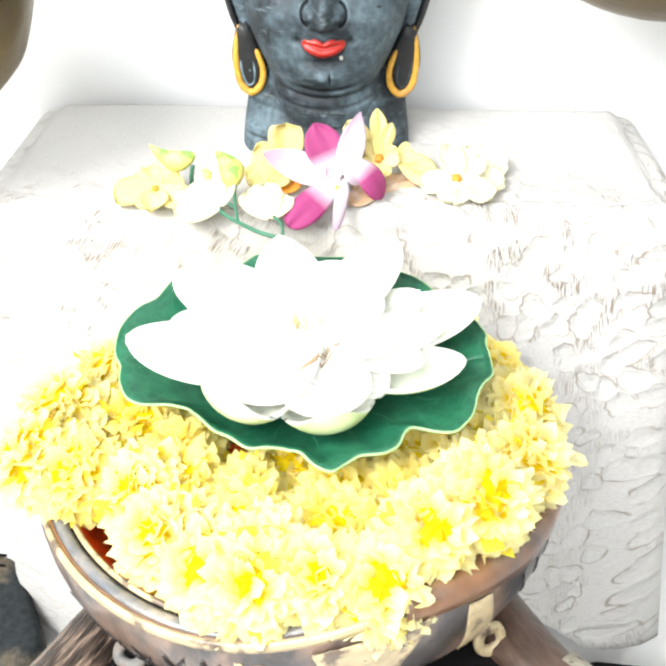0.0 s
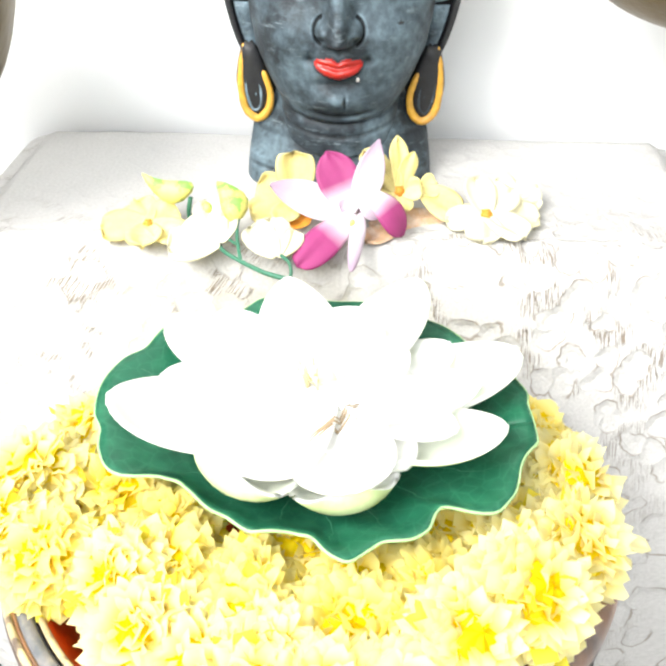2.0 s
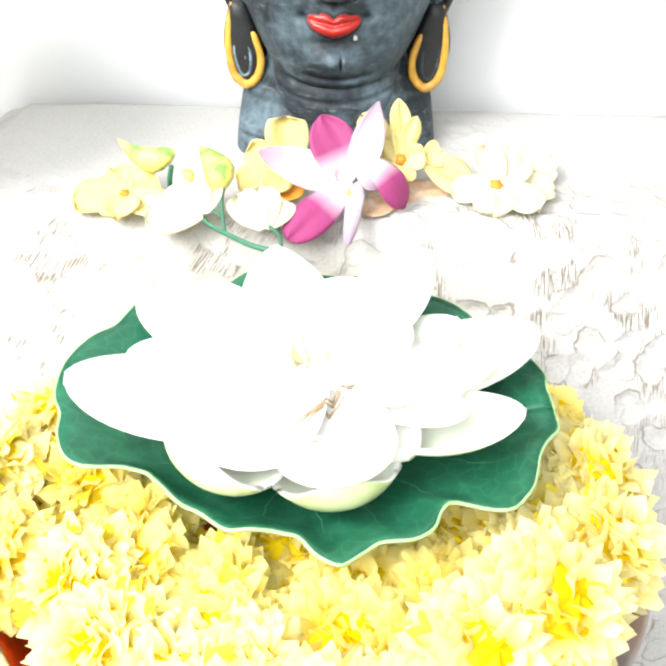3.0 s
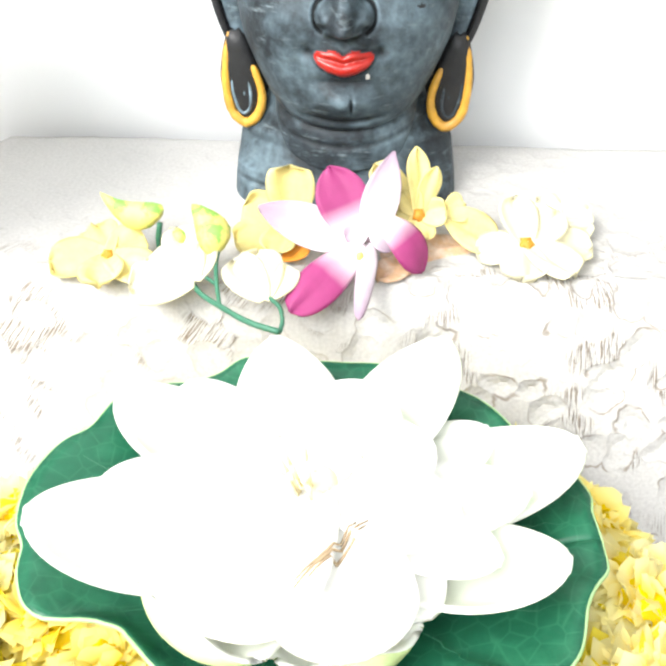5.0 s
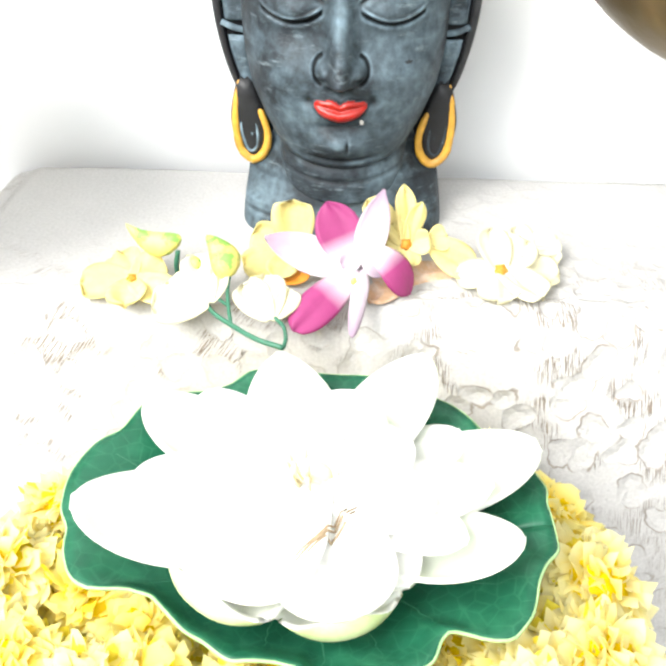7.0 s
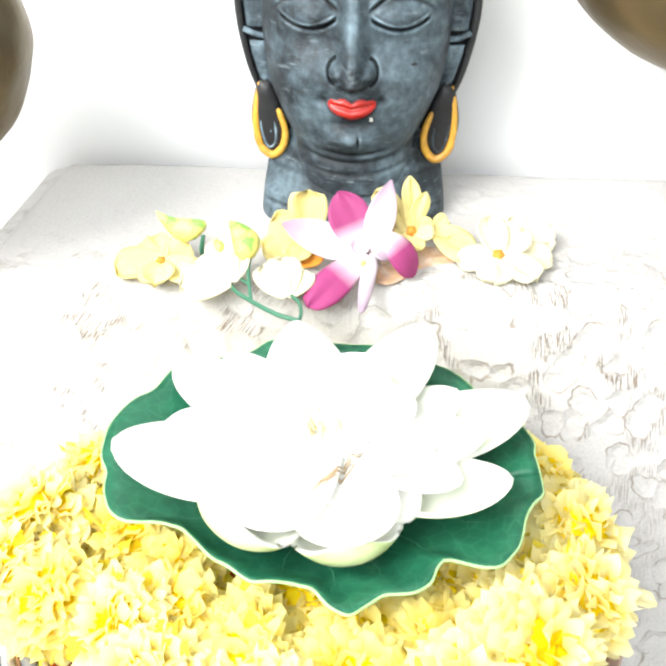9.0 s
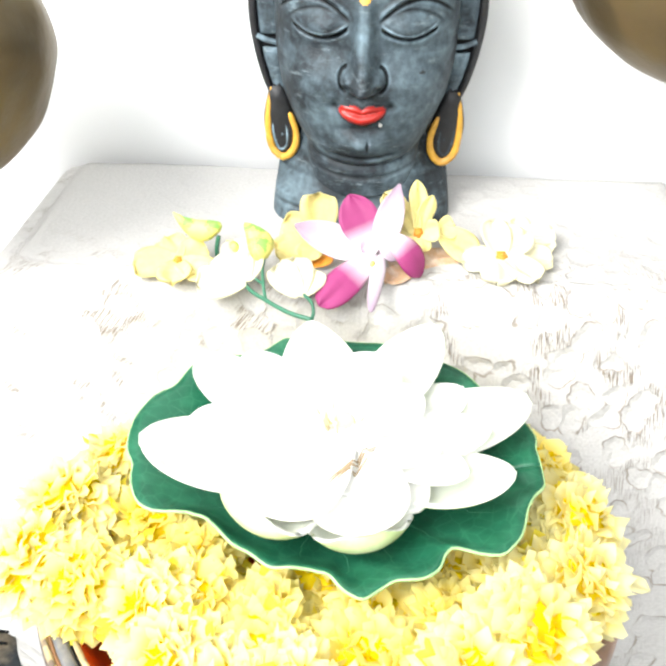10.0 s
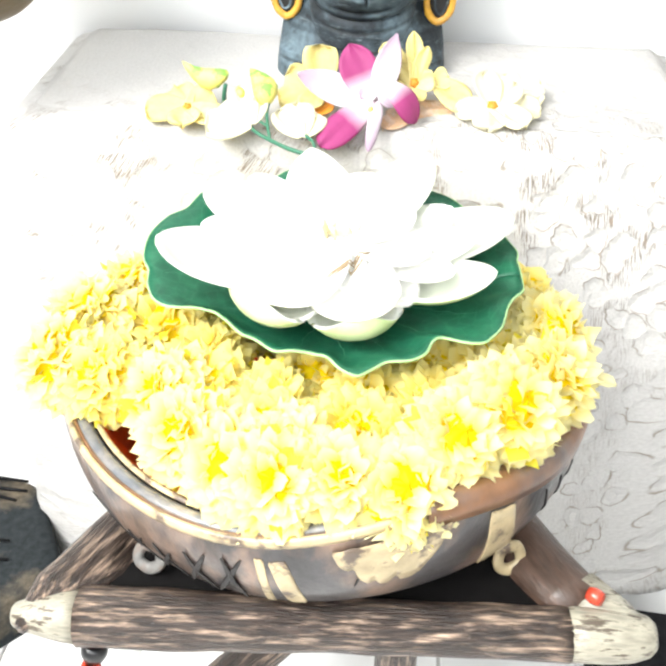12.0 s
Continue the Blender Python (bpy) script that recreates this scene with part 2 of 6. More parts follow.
def marigold_material(name, deep, pale, translucent):
    """Petals deep yellow at the claw; overlit paleness is coloured in towards the frilled tip."""
    m = material(name, deep, 0.48, scale=140, amount=0.01, bump=0.15, bump_scale=700, translucent=translucent)
    m.node_tree.nodes["Principled BSDF"].inputs["Specular IOR Level"].default_value = 0.2
    n, l = m.node_tree.nodes, m.node_tree.links
    uv = n.new("ShaderNodeUVMap")
    uv.uv_map = "cloth"
    split = n.new("ShaderNodeSeparateXYZ")
    l.new(uv.outputs["UV"], split.inputs["Vector"])
    r = n.new("ShaderNodeMapRange")
    r.inputs["From Min"].default_value, r.inputs["From Max"].default_value = 0.42, 0.90
    l.new(split.outputs["Y"], r.inputs["Value"])
    mix = next(x for x in n if x.bl_idname == "ShaderNodeMix")
    mix.inputs["B"].default_value = (*pale, 1)
    l.new(r.outputs["Result"], mix.inputs["Factor"])
    return m


# three tones paint the light: crowns, heads under the leaf (also naturally deeper), gaps
MARIGOLD_LIT = marigold_material("marigold_lit", (0.99, 0.79, 0.012), (0.985, 0.935, 0.55), 0.62)
MARIGOLD_SHADED = marigold_material("marigold_golden_shaded", (0.99, 0.77, 0.010), (0.985, 0.91, 0.40), 0.62)
MARIGOLD_GAP = marigold_material("marigold_gap_shade", (0.99, 0.80, 0.006), (0.99, 0.88, 0.10), 0.62)
STONE_BLACK = material("black_paint", (0.012, 0.0125, 0.014), 0.5, scale=200, amount=0.25, bump=0.3, bump_scale=400)
GOLD_PAINT = material("ochre_gold_paint", (0.66, 0.36, 0.045), 0.42, scale=160, amount=0.18, bump=0.4, bump_scale=350,
                      second=(0.48, 0.25, 0.05), second_scale=60)
STONE_CHIP = material("chipped_plaster", (0.60, 0.58, 0.54), 0.8, scale=300, amount=0.1)
LIP_RED = material("red_paint", (0.36, 0.013, 0.008), 0.30, scale=160, amount=0.15, bump=0.25, bump_scale=300)


def lace_material():
    """Off-white woven lace: padded petal motifs edged by stitching, with an open tan net between some of them."""
    m = bpy.data.materials.new("lace_cloth")
    m.use_nodes = True
    n, l = m.node_tree.nodes, m.node_tree.links
    b = n["Principled BSDF"]
    b.inputs["Roughness"].default_value = 0.85
    b.inputs["Sheen Weight"].default_value = 0.1
    uv = n.new("ShaderNodeUVMap")
    uv.uv_map = "cloth"

    def node(kind, **values):
        x = n.new(kind)
        for key, value in values.items():
            x.inputs[key].default_value = value
        return x

    def math_node(op, a, c):
        x = n.new("ShaderNodeMath")
        x.operation = op
        for k, v in enumerate((a, c)):
            if v is None:
                continue
            if isinstance(v, (int, float)):
                x.inputs[k].default_value = v
            else:
                l.new(v, x.inputs[k])
        return x.outputs["Value"]

    def rng(v, a, c, lo=0.0, hi=1.0):
        x = node("ShaderNodeMapRange", **{"From Min": a, "From Max": c, "To Min": lo, "To Max": hi})
        l.new(v, x.inputs["Value"])
        return x.outputs["Result"]

    wob = node("ShaderNodeTexNoise", Scale=42.0, Detail=3.0)
    l.new(uv.outputs["UV"], wob.inputs["Vector"])
    shift = n.new("ShaderNodeVectorMath")
    shift.operation = "MULTIPLY_ADD"
    l.new(wob.outputs["Color"], shift.inputs[0])
    shift.inputs[1].default_value = (0.022, 0.022, 0.0)
    l.new(uv.outputs["UV"], shift.inputs[2])
    cells = n.new("ShaderNodeTexVoronoi")
    cells.feature = "F1"
    cells.voronoi_dimensions = "2D"
    cells.inputs["Scale"].default_value = 44.0
    cells.inputs["Randomness"].default_value = 0.9
    l.new(shift.outputs["Vector"], cells.inputs["Vector"])
    # round padded motifs of uneven size, their stitched outlines broken up
    broken = node("ShaderNodeTexNoise", Scale=60.0, Detail=3.0)
    l.new(uv.outputs["UV"], broken.inputs["Vector"])
    uneven = node("ShaderNodeTexNoise", Scale=22.0, Detail=2.0)
    l.new(uv.outputs["UV"], uneven.inputs["Vector"])
    reach = math_node("SUBTRACT", cells.outputs["Distance"], rng(uneven.outputs["Fac"], 0.3, 0.7, -0.14, 0.14))
    rim = math_node("ABSOLUTE", math_node("SUBTRACT", reach, 0.40), None)
    line = math_node("MULTIPLY", rng(rim, 0.008, 0.045, 1.0, 0.0), rng(broken.outputs["Fac"], 0.44, 0.56))
    # open net where the motifs leave gaps
    patch = node("ShaderNodeTexNoise", Scale=26.0, Detail=2.0)
    l.new(uv.outputs["UV"], patch.inputs["Vector"])
    flat = n.new("ShaderNodeSeparateXYZ")
    l.new(uv.outputs["UV"], flat.inputs["Vector"])
    # the strands lean over towards the west side of the cloth
    east = rng(flat.outputs["X"], -0.02, 0.06)
    across = math_node("ADD", flat.outputs["X"], math_node("MULTIPLY", flat.outputs["Y"], rng(east, 0.0, 1.0, -0.70, 0.10)))
    drawn = n.new("ShaderNodeCombineXYZ")
    l.new(math_node("MULTIPLY", across, 1150.0), drawn.inputs["X"])
    l.new(math_node("MULTIPLY", flat.outputs["Y"], 75.0), drawn.inputs["Y"])
    strands = node("ShaderNodeTexNoise", Scale=1.0, Detail=2.0)
    l.new(drawn.outputs["Vector"], strands.inputs["Vector"])
    hang = rng(flat.outputs["Y"], 0.150, 0.250, 1.0, 0.0)
    gap = math_node("MULTIPLY", rng(reach, 0.38, 0.44), rng(patch.outputs["Fac"], 0.51, 0.57))
    gap = math_node("MULTIPLY", math_node("MULTIPLY", gap, hang), rng(flat.outputs["Y"], -0.02, 0.10, 0.3, 1.0))
    net = math_node("MULTIPLY", gap, rng(strands.outputs["Fac"], 0.51, 0.58))
    dark = math_node("MAXIMUM", math_node("MULTIPLY", math_node("MULTIPLY", line, rng(east, 0.0, 1.0, 0.35, 1.0)), rng(hang, 0.0, 1.0, 0.12, 0.75)), math_node("MULTIPLY", net, 0.95))
    grain = node("ShaderNodeTexNoise", Scale=480.0, Detail=4.0)
    l.new(uv.outputs["UV"], grain.inputs["Vector"])
    colour = n.new("ShaderNodeMix")
    colour.data_type = "RGBA"
    colour.inputs["A"].default_value = (0.51, 0.50, 0.482, 1)
    colour.inputs["B"].default_value = (0.215, 0.17, 0.13, 1)
    l.new(dark, colour.inputs["Factor"])
    tone = n.new("ShaderNodeVectorMath")
    tone.operation = "SCALE"
    l.new(colour.outputs["Result"], tone.inputs[0])
    l.new(rng(grain.outputs["Fac"], 0.3, 0.7, 0.88, 1.06), tone.inputs["Scale"])
    l.new(tone.outputs["Vector"], b.inputs["Base Color"])
    height = math_node("ADD", math_node("MULTIPLY", rng(reach, 0.16, 0.44, 1.0, 0.0), 1.0), math_node("MULTIPLY", grain.outputs["Fac"], 0.3))
    height = math_node("SUBTRACT", height, math_node("MULTIPLY", net, 0.5))
    height = math_node("MULTIPLY", math_node("MULTIPLY", height, rng(hang, 0.0, 1.0, 0.35, 1.0)), rng(east, 0.0, 1.0, 0.5, 1.0))
    bp = node("ShaderNodeBump", Strength=0.7, Distance=0.0034)
    l.new(height, bp.inputs["Height"])
    l.new(bp.outputs["Normal"], b.inputs["Normal"])
    return m


LACE = lace_material()

# ---- mesh helpers ----


def mesh_object(name, verts, faces, mats, parent=None, label="", smooth=True, slots=None, uvs=None):
    me = bpy.data.meshes.new(name)
    me.from_pydata([tuple(map(float, v)) for v in verts], [], faces)
    for mt in mats if isinstance(mats, (list, tuple)) else [mats]:
        me.materials.append(mt)
    if slots is not None:
        me.polygons.foreach_set("material_index", slots)
    if uvs is not None:
        layer = me.uv_layers.new(name="cloth")
        for loop in me.loops:
            layer.data[loop.index].uv = uvs[loop.vertex_index]
    me.polygons.foreach_set("use_smooth", [smooth] * len(me.polygons))
    me.update()
    ob = new(name, me)
    if parent:
        ob.parent = parent
    if label:
        tagged(ob, label)
    return ob


def part(name, bm, mat, parent=None, label="", smooth=False):
    """Links a bmesh as one mesh object under a thing or a part."""
    me = bpy.data.meshes.new(name)
    bm.normal_update()
    bm.to_mesh(me)
    bm.free()
    me.materials.append(mat)
    me.polygons.foreach_set("use_smooth", [smooth] * len(me.polygons))
    ob = new(name, me)
    if parent:
        ob.parent = parent
    if label:
        tagged(ob, label)
    return ob


def empty(name, at=(0, 0, 0)):
    ob = new(name)
    ob.empty_display_size = 0.02
    ob.location = at
    bpy.context.view_layer.update()
    return ob


def box(size, at=(0, 0, 0), bevel=0.0):
    bm = bmesh.new()
    bmesh.ops.create_cube(bm, size=1.0)
    for v in bm.verts:
        v.co = Vector((v.co.x * size[0] + at[0], v.co.y * size[1] + at[1], v.co.z * size[2] + at[2]))
    if bevel:
        bmesh.ops.bevel(bm, geom=bm.edges[:], offset=bevel, segments=2, affect="EDGES", profile=0.5)
    return bm


def grid_faces(rows, cols, wrap=False, base=0, flip=False):
    out = []
    for i in range(rows - 1):
        for j in range(cols if wrap else cols - 1):
            k = (j + 1) % cols
            q = (base + i * cols + j, base + i * cols + k, base + (i + 1) * cols + k, base + (i + 1) * cols + j)
            out.append(q[::-1] if flip else q)
    return out


def sheet(points, thick):
    """A closed sheet of some thickness from a grid of points (rows, columns, 3)."""
    p = np.asarray(points, float)
    du, dv = np.gradient(p, axis=0), np.gradient(p, axis=1)
    nrm = np.cross(du, dv)
    nrm /= np.linalg.norm(nrm, axis=-1, keepdims=True) + 1e-12
    r, c = p.shape[:2]
    top, low = (p + nrm * thick / 2).reshape(-1, 3), (p - nrm * thick / 2).reshape(-1, 3)
    n = r * c
    faces = grid_faces(r, c, flip=False) + grid_faces(r, c, base=n, flip=True)
    edge = [j for j in range(c)] + [i * c + c - 1 for i in range(1, r)] + [(r - 1) * c + j for j in range(c - 2, -1, -1)] + [i * c for i in range(r - 2, 0, -1)]
    for a, b in zip(edge, edge[1:] + edge[:1]):
        faces.append((b, a, n + a, n + b))
    return np.concatenate([top, low]), faces


def petal_points(length, half, bend=0.3, cup=0.3, curl=0.0, wide=0.6, tip=0.55, rows=9, cols=7, wave=0.0, seed=0, notch=0.0, root=0.25, end=0.06):
    """A petal along +y from the origin, rising by its bend (radians over its length), cupped across; wide: where it is widest."""
    rng = np.random.default_rng(seed)
    u = np.linspace(0, 1, rows)
    v = np.linspace(-1, 1, cols)
    w = np.where(u < wide, root + (1 - root) * np.sin(np.pi / 2 * np.minimum(1, u / wide)) ** 0.9,
                 np.maximum(0.0, 1 - ((u - wide) / (1 - wide)) ** 2) ** tip)
    w[-1] = max(w[-1], end)
    ang = bend * u + curl * np.maximum(0, u - 0.6) / 0.4
    ds = length / (rows - 1)
    y = np.concatenate([[0], np.cumsum(np.cos((ang[1:] + ang[:-1]) / 2) * ds)])
    z = np.concatenate([[0], np.cumsum(np.sin((ang[1:] + ang[:-1]) / 2) * ds)])
    ph = rng.uniform(0, 6.28, 3)
    out = np.zeros((rows, cols, 3))
    for i in range(rows):
        for j in range(cols):
            x = v[j] * w[i] * half
            lift = cup * half * w[i] * v[j] ** 2
            rip = wave * half * u[i] * (np.sin(4.1 * v[j] + ph[0]) + 0.6 * np.sin(7 * v[j] + 3 * u[i] + ph[1]))
            back = notch * length * u[i] ** 6 * (0.5 + 0.5 * np.cos(v[j] * 9 + ph[2]))
            a = ang[i]
            out[i, j] = (x, y[i] - back - np.sin(a) * (lift + rip), z[i] + np.cos(a) * (lift + rip))
    return out


def spoon_points(length, half, depth, curl=1.0, wide=0.56, root=0.42, rows=19, cols=13, seed=0, point=0.0):
    """A spoon-shaped petal along +y: broad, its sides turned up by depth, its end turning up through the angle curl."""
    rng = np.random.default_rng(seed)
    k = rng.uniform(-1, 1, 4)
    u = 1 - (1 - np.linspace(0, 1, rows)) ** 1.7
    w = np.where(u < wide, root + (1 - root) * np.sin(np.pi / 2 * np.minimum(1, u / wide)), np.clip(1 - (np.maximum(0, u - wide) / (1 - wide)) ** (2.3 - 0.4 * point), 0, 1) ** (0.5 + 0.3 * point))
    w[-1] = 0.16 - 0.11 * point
    out = np.zeros((rows, cols, 3))
    radius = (1 - wide) * length / max(curl, 1e-3)
    for i in range(rows):
        turn = max(0.0, u[i] - wide) / (1 - wide) * curl
        yc = min(u[i], wide) * length + radius * math.sin(turn)
        zc = radius * (1 - math.cos(turn))
        for j, v in enumerate(np.linspace(-1, 1, cols)):
            x = v * w[i]
            lift = depth * abs(x) ** 2.1 + 0.0007 * k[0] * math.sin(3 * u[i] + k[1] * 3 + v)
            out[i, j] = (x * half * (1 - 0.10 * abs(x)), yc - lift * math.sin(turn), zc + lift * math.cos(turn))
    return out


def frame_to(base, way, up=(0, 0, 1)):
    """A pose at base whose y axis runs along way, with its z axis near up."""
    y = Vector(way).normalized()
    x = y.cross(Vector(up))
    if x.length < 1e-5:
        x = Vector((1, 0, 0))
    x.normalize()
    z = x.cross(y)
    m = Matrix((x, y, z)).transposed().to_4x4()
    m.translation = Vector(base)
    return m


def moved(points, m):
    a = np.array(m)
    return np.asarray(points) @ a[:3, :3].T + a[:3, 3]


def tube_data(path, radii, sides=10, caps=True):
    """Vertices and faces of a round bar along a path of points."""
    path = [Vector([float(c) for c in p]) for p in path]
    radii = radii if isinstance(radii, (list, tuple, np.ndarray)) else [radii] * len(path)
    verts, side = [], None
    for i, p in enumerate(path):
        t = (path[min(i + 1, len(path) - 1)] - path[max(i - 1, 0)]).normalized()
        if side is None:
            side = t.cross(Vector((0.3, 0.2, 1)))
            if side.length < 1e-3:
                side = t.cross(Vector((1, 0, 0)))
        side = (side - t * side.dot(t)).normalized()
        other = t.cross(side)
        for k in range(sides):
            a = 2 * math.pi * k / sides
            verts.append(p + float(radii[i]) * (math.cos(a) * side + math.sin(a) * other))
    faces = grid_faces(len(path), sides, wrap=True, flip=True)
    if caps:
        n = len(path)
        faces.append(tuple(range(sides)))
        faces.append(tuple(range((n - 1) * sides, n * sides))[::-1])
    return np.array([tuple(v) for v in verts]), faces


def smooth_path(points, steps=8):
    """A Catmull-Rom curve through the points."""
    p = [np.array(q, float) for q in points]
    p = [2 * p[0] - p[1]] + p + [2 * p[-1] - p[-2]]
    out = []
    for i in range(1, len(p) - 2):
        for s in range(steps):
            t = s / steps
            out.append(0.5 * (2 * p[i] + (p[i + 1] - p[i - 1]) * t + (2 * p[i - 1] - 5 * p[i] + 4 * p[i + 1] - p[i + 2]) * t * t
                              + (3 * p[i] - p[i - 1] - 3 * p[i + 1] + p[i + 2]) * t ** 3))
    out.append(p[-2])
    return out


def joined(pieces):
    """One set of vertices and faces, with a slot number per face, from (verts, faces, slot) pieces."""
    verts, faces, slots, base = [], [], [], 0
    for v, f, s in pieces:
        verts.append(np.asarray(v, float))
        faces += [tuple(i + base for i in q) for q in f]
        slots += list(s) if isinstance(s, (list, np.ndarray)) else [s] * len(f)
        base += len(v)
    return np.concatenate(verts), faces, slots


def lathe_data(profile, sides=64, centre=(0, 0), squash=1.0, wobble=None):
    verts = []
    for i, (r, z) in enumerate(profile):
        for k in range(sides):
            a = 2 * math.pi * k / sides
            dr, dz = wobble(a, r, z) if wobble else (0, 0)
            verts.append((centre[0] + (r + dr) * math.cos(a), centre[1] + (r + dr) * squash * math.sin(a), z + dz))
    return np.array(verts), grid_faces(len(profile), sides, wrap=True)

# ---- setting ----


def boxes_mesh(name, boxes, mat):
    bm = bmesh.new()
    for (x0, x1), (y0, y1), (z0, z1) in boxes:
        vs = [bm.verts.new((x, y, z)) for x in (x0, x1) for y in (y0, y1) for z in (z0, z1)]
        for q in ((0, 1, 3, 2), (4, 6, 7, 5), (0, 4, 5, 1), (2, 3, 7, 6), (0, 2, 6, 4), (1, 5, 7, 3)):
            bm.faces.new([vs[i] for i in q])
    return part(name, bm, mat)


W = 0.12
wall_north = boxes_mesh("wall_north", [((ROOM_X0 - W, ROOM_X1 + W), (ROOM_Y1, ROOM_Y1 + W), (-0.05, ROOM_Z))], WHITE_WALL)
tagged(wall_north, "smooth white painted plaster wall behind the statue", "wall", kind="structure")
wall_east = boxes_mesh("wall_east", [((ROOM_X1, ROOM_X1 + W), (ROOM_Y0, ROOM_Y1), (-0.05, ROOM_Z))], BOUNCE_GREY)
tagged(wall_east, "plain unseen wall, grey to limit bounce light", "wall", kind="structure")
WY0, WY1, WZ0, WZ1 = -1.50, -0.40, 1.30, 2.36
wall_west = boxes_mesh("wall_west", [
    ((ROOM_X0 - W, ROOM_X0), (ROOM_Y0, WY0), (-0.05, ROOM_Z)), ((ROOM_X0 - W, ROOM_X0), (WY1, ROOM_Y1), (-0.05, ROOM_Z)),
    ((ROOM_X0 - W, ROOM_X0), (WY0, WY1), (-0.05, WZ0)), ((ROOM_X0 - W, ROOM_X0), (WY0, WY1), (WZ1, ROOM_Z))], BOUNCE_GREY)
tagged(wall_west, "unseen wall with a window opening, grey to limit bounce light", "wall", kind="structure")
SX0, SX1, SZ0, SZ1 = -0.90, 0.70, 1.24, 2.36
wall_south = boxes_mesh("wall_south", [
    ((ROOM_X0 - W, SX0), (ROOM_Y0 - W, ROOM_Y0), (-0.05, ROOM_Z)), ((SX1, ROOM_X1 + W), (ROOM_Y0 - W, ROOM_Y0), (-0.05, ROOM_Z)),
    ((SX0, SX1), (ROOM_Y0 - W, ROOM_Y0), (-0.05, SZ0)), ((SX0, SX1), (ROOM_Y0 - W, ROOM_Y0), (SZ1, ROOM_Z))], BOUNCE_GREY)
tagged(wall_south, "unseen wall with a wide window opening, grey to limit bounce light", "wall", kind="structure")
ceiling = boxes_mesh("ceiling", [((ROOM_X0 - W, ROOM_X1 + W), (ROOM_Y0 - W, ROOM_Y1 + W), (ROOM_Z + 0.002, ROOM_Z + 0.1))], CEILING_PAINT)
tagged(ceiling, "plain unseen ceiling, toned down to limit bounce light", "ceiling", kind="structure")
floor = boxes_mesh("floor", [((ROOM_X0 - W, ROOM_X1 + W), (ROOM_Y0 - W, ROOM_Y1), (-0.08, -0.004))], GROUT)
tagged(floor, "floor of glossy white square tiles with grey joints", "floor", kind="structure")

# ---- low table under a lace cloth ----
TX0, TX1, TY0, TY1, TOP = -0.258, 0.270, 0.165, 0.352, 0.456


def low_table():
    t = empty("low_table", ((TX0 + TX1) / 2, (TY0 + TY1) / 2, 0))
    c = Vector(t.location)
    part("tabletop", box((TX1 - TX0 - 0.02, TY1 - TY0 - 0.02, 0.026), (0, 0, TOP - 0.0145), 0.004), TABLE_WOOD, t)
    for sx in (-1, 1):
        for sy in (-1, 1):
            part("leg", box((0.035, 0.035, TOP - 0.028), (sx * (TX1 - TX0 - 0.09) / 2, sy * (TY1 - TY0 - 0.06) / 2, (TOP - 0.028) / 2), 0.003), TABLE_WOOD, t)
    tagged(t, "low brown wooden table hidden under a lace cloth", "table")


low_table()


def cloth_drape(s, d):
    """The place of the cloth at perimeter station s (metres, from the back of the west side round the front to the back of the east
    side) and at distance d below the rim of the table top."""
    side = TY1 - TY0 - 0.03
    front = TX1 - TX0 - 0.06
    arc = 0.047
    total = 2 * side + front + 2 * arc
    # plan place and outward direction
    if s < side:
        p, o = (TX0, TY1 - s), (-1, 0)
    elif s < side + arc:
        a = (s - side) / arc * math.pi / 2
        o = (-math.cos(a), -math.sin(a))
        p = (TX0 + 0.03 + 0.03 * o[0], TY0 + 0.03 + 0.03 * o[1])
    elif s < side + arc + front:
        p, o = (TX0 + 0.03 + s - side - arc, TY0), (0, -1)
    elif s < side + 2 * arc + front:
        a = (s - side - arc - front) / arc * math.pi / 2
        o = (math.sin(a), -math.cos(a))
        p = (TX1 - 0.03 + 0.03 * o[0], TY0 + 0.03 + 0.03 * o[1])
    else:
        p, o = (TX1, TY0 + 0.03 + s - side - 2 * arc - front), (1, 0)
    return p, o, total


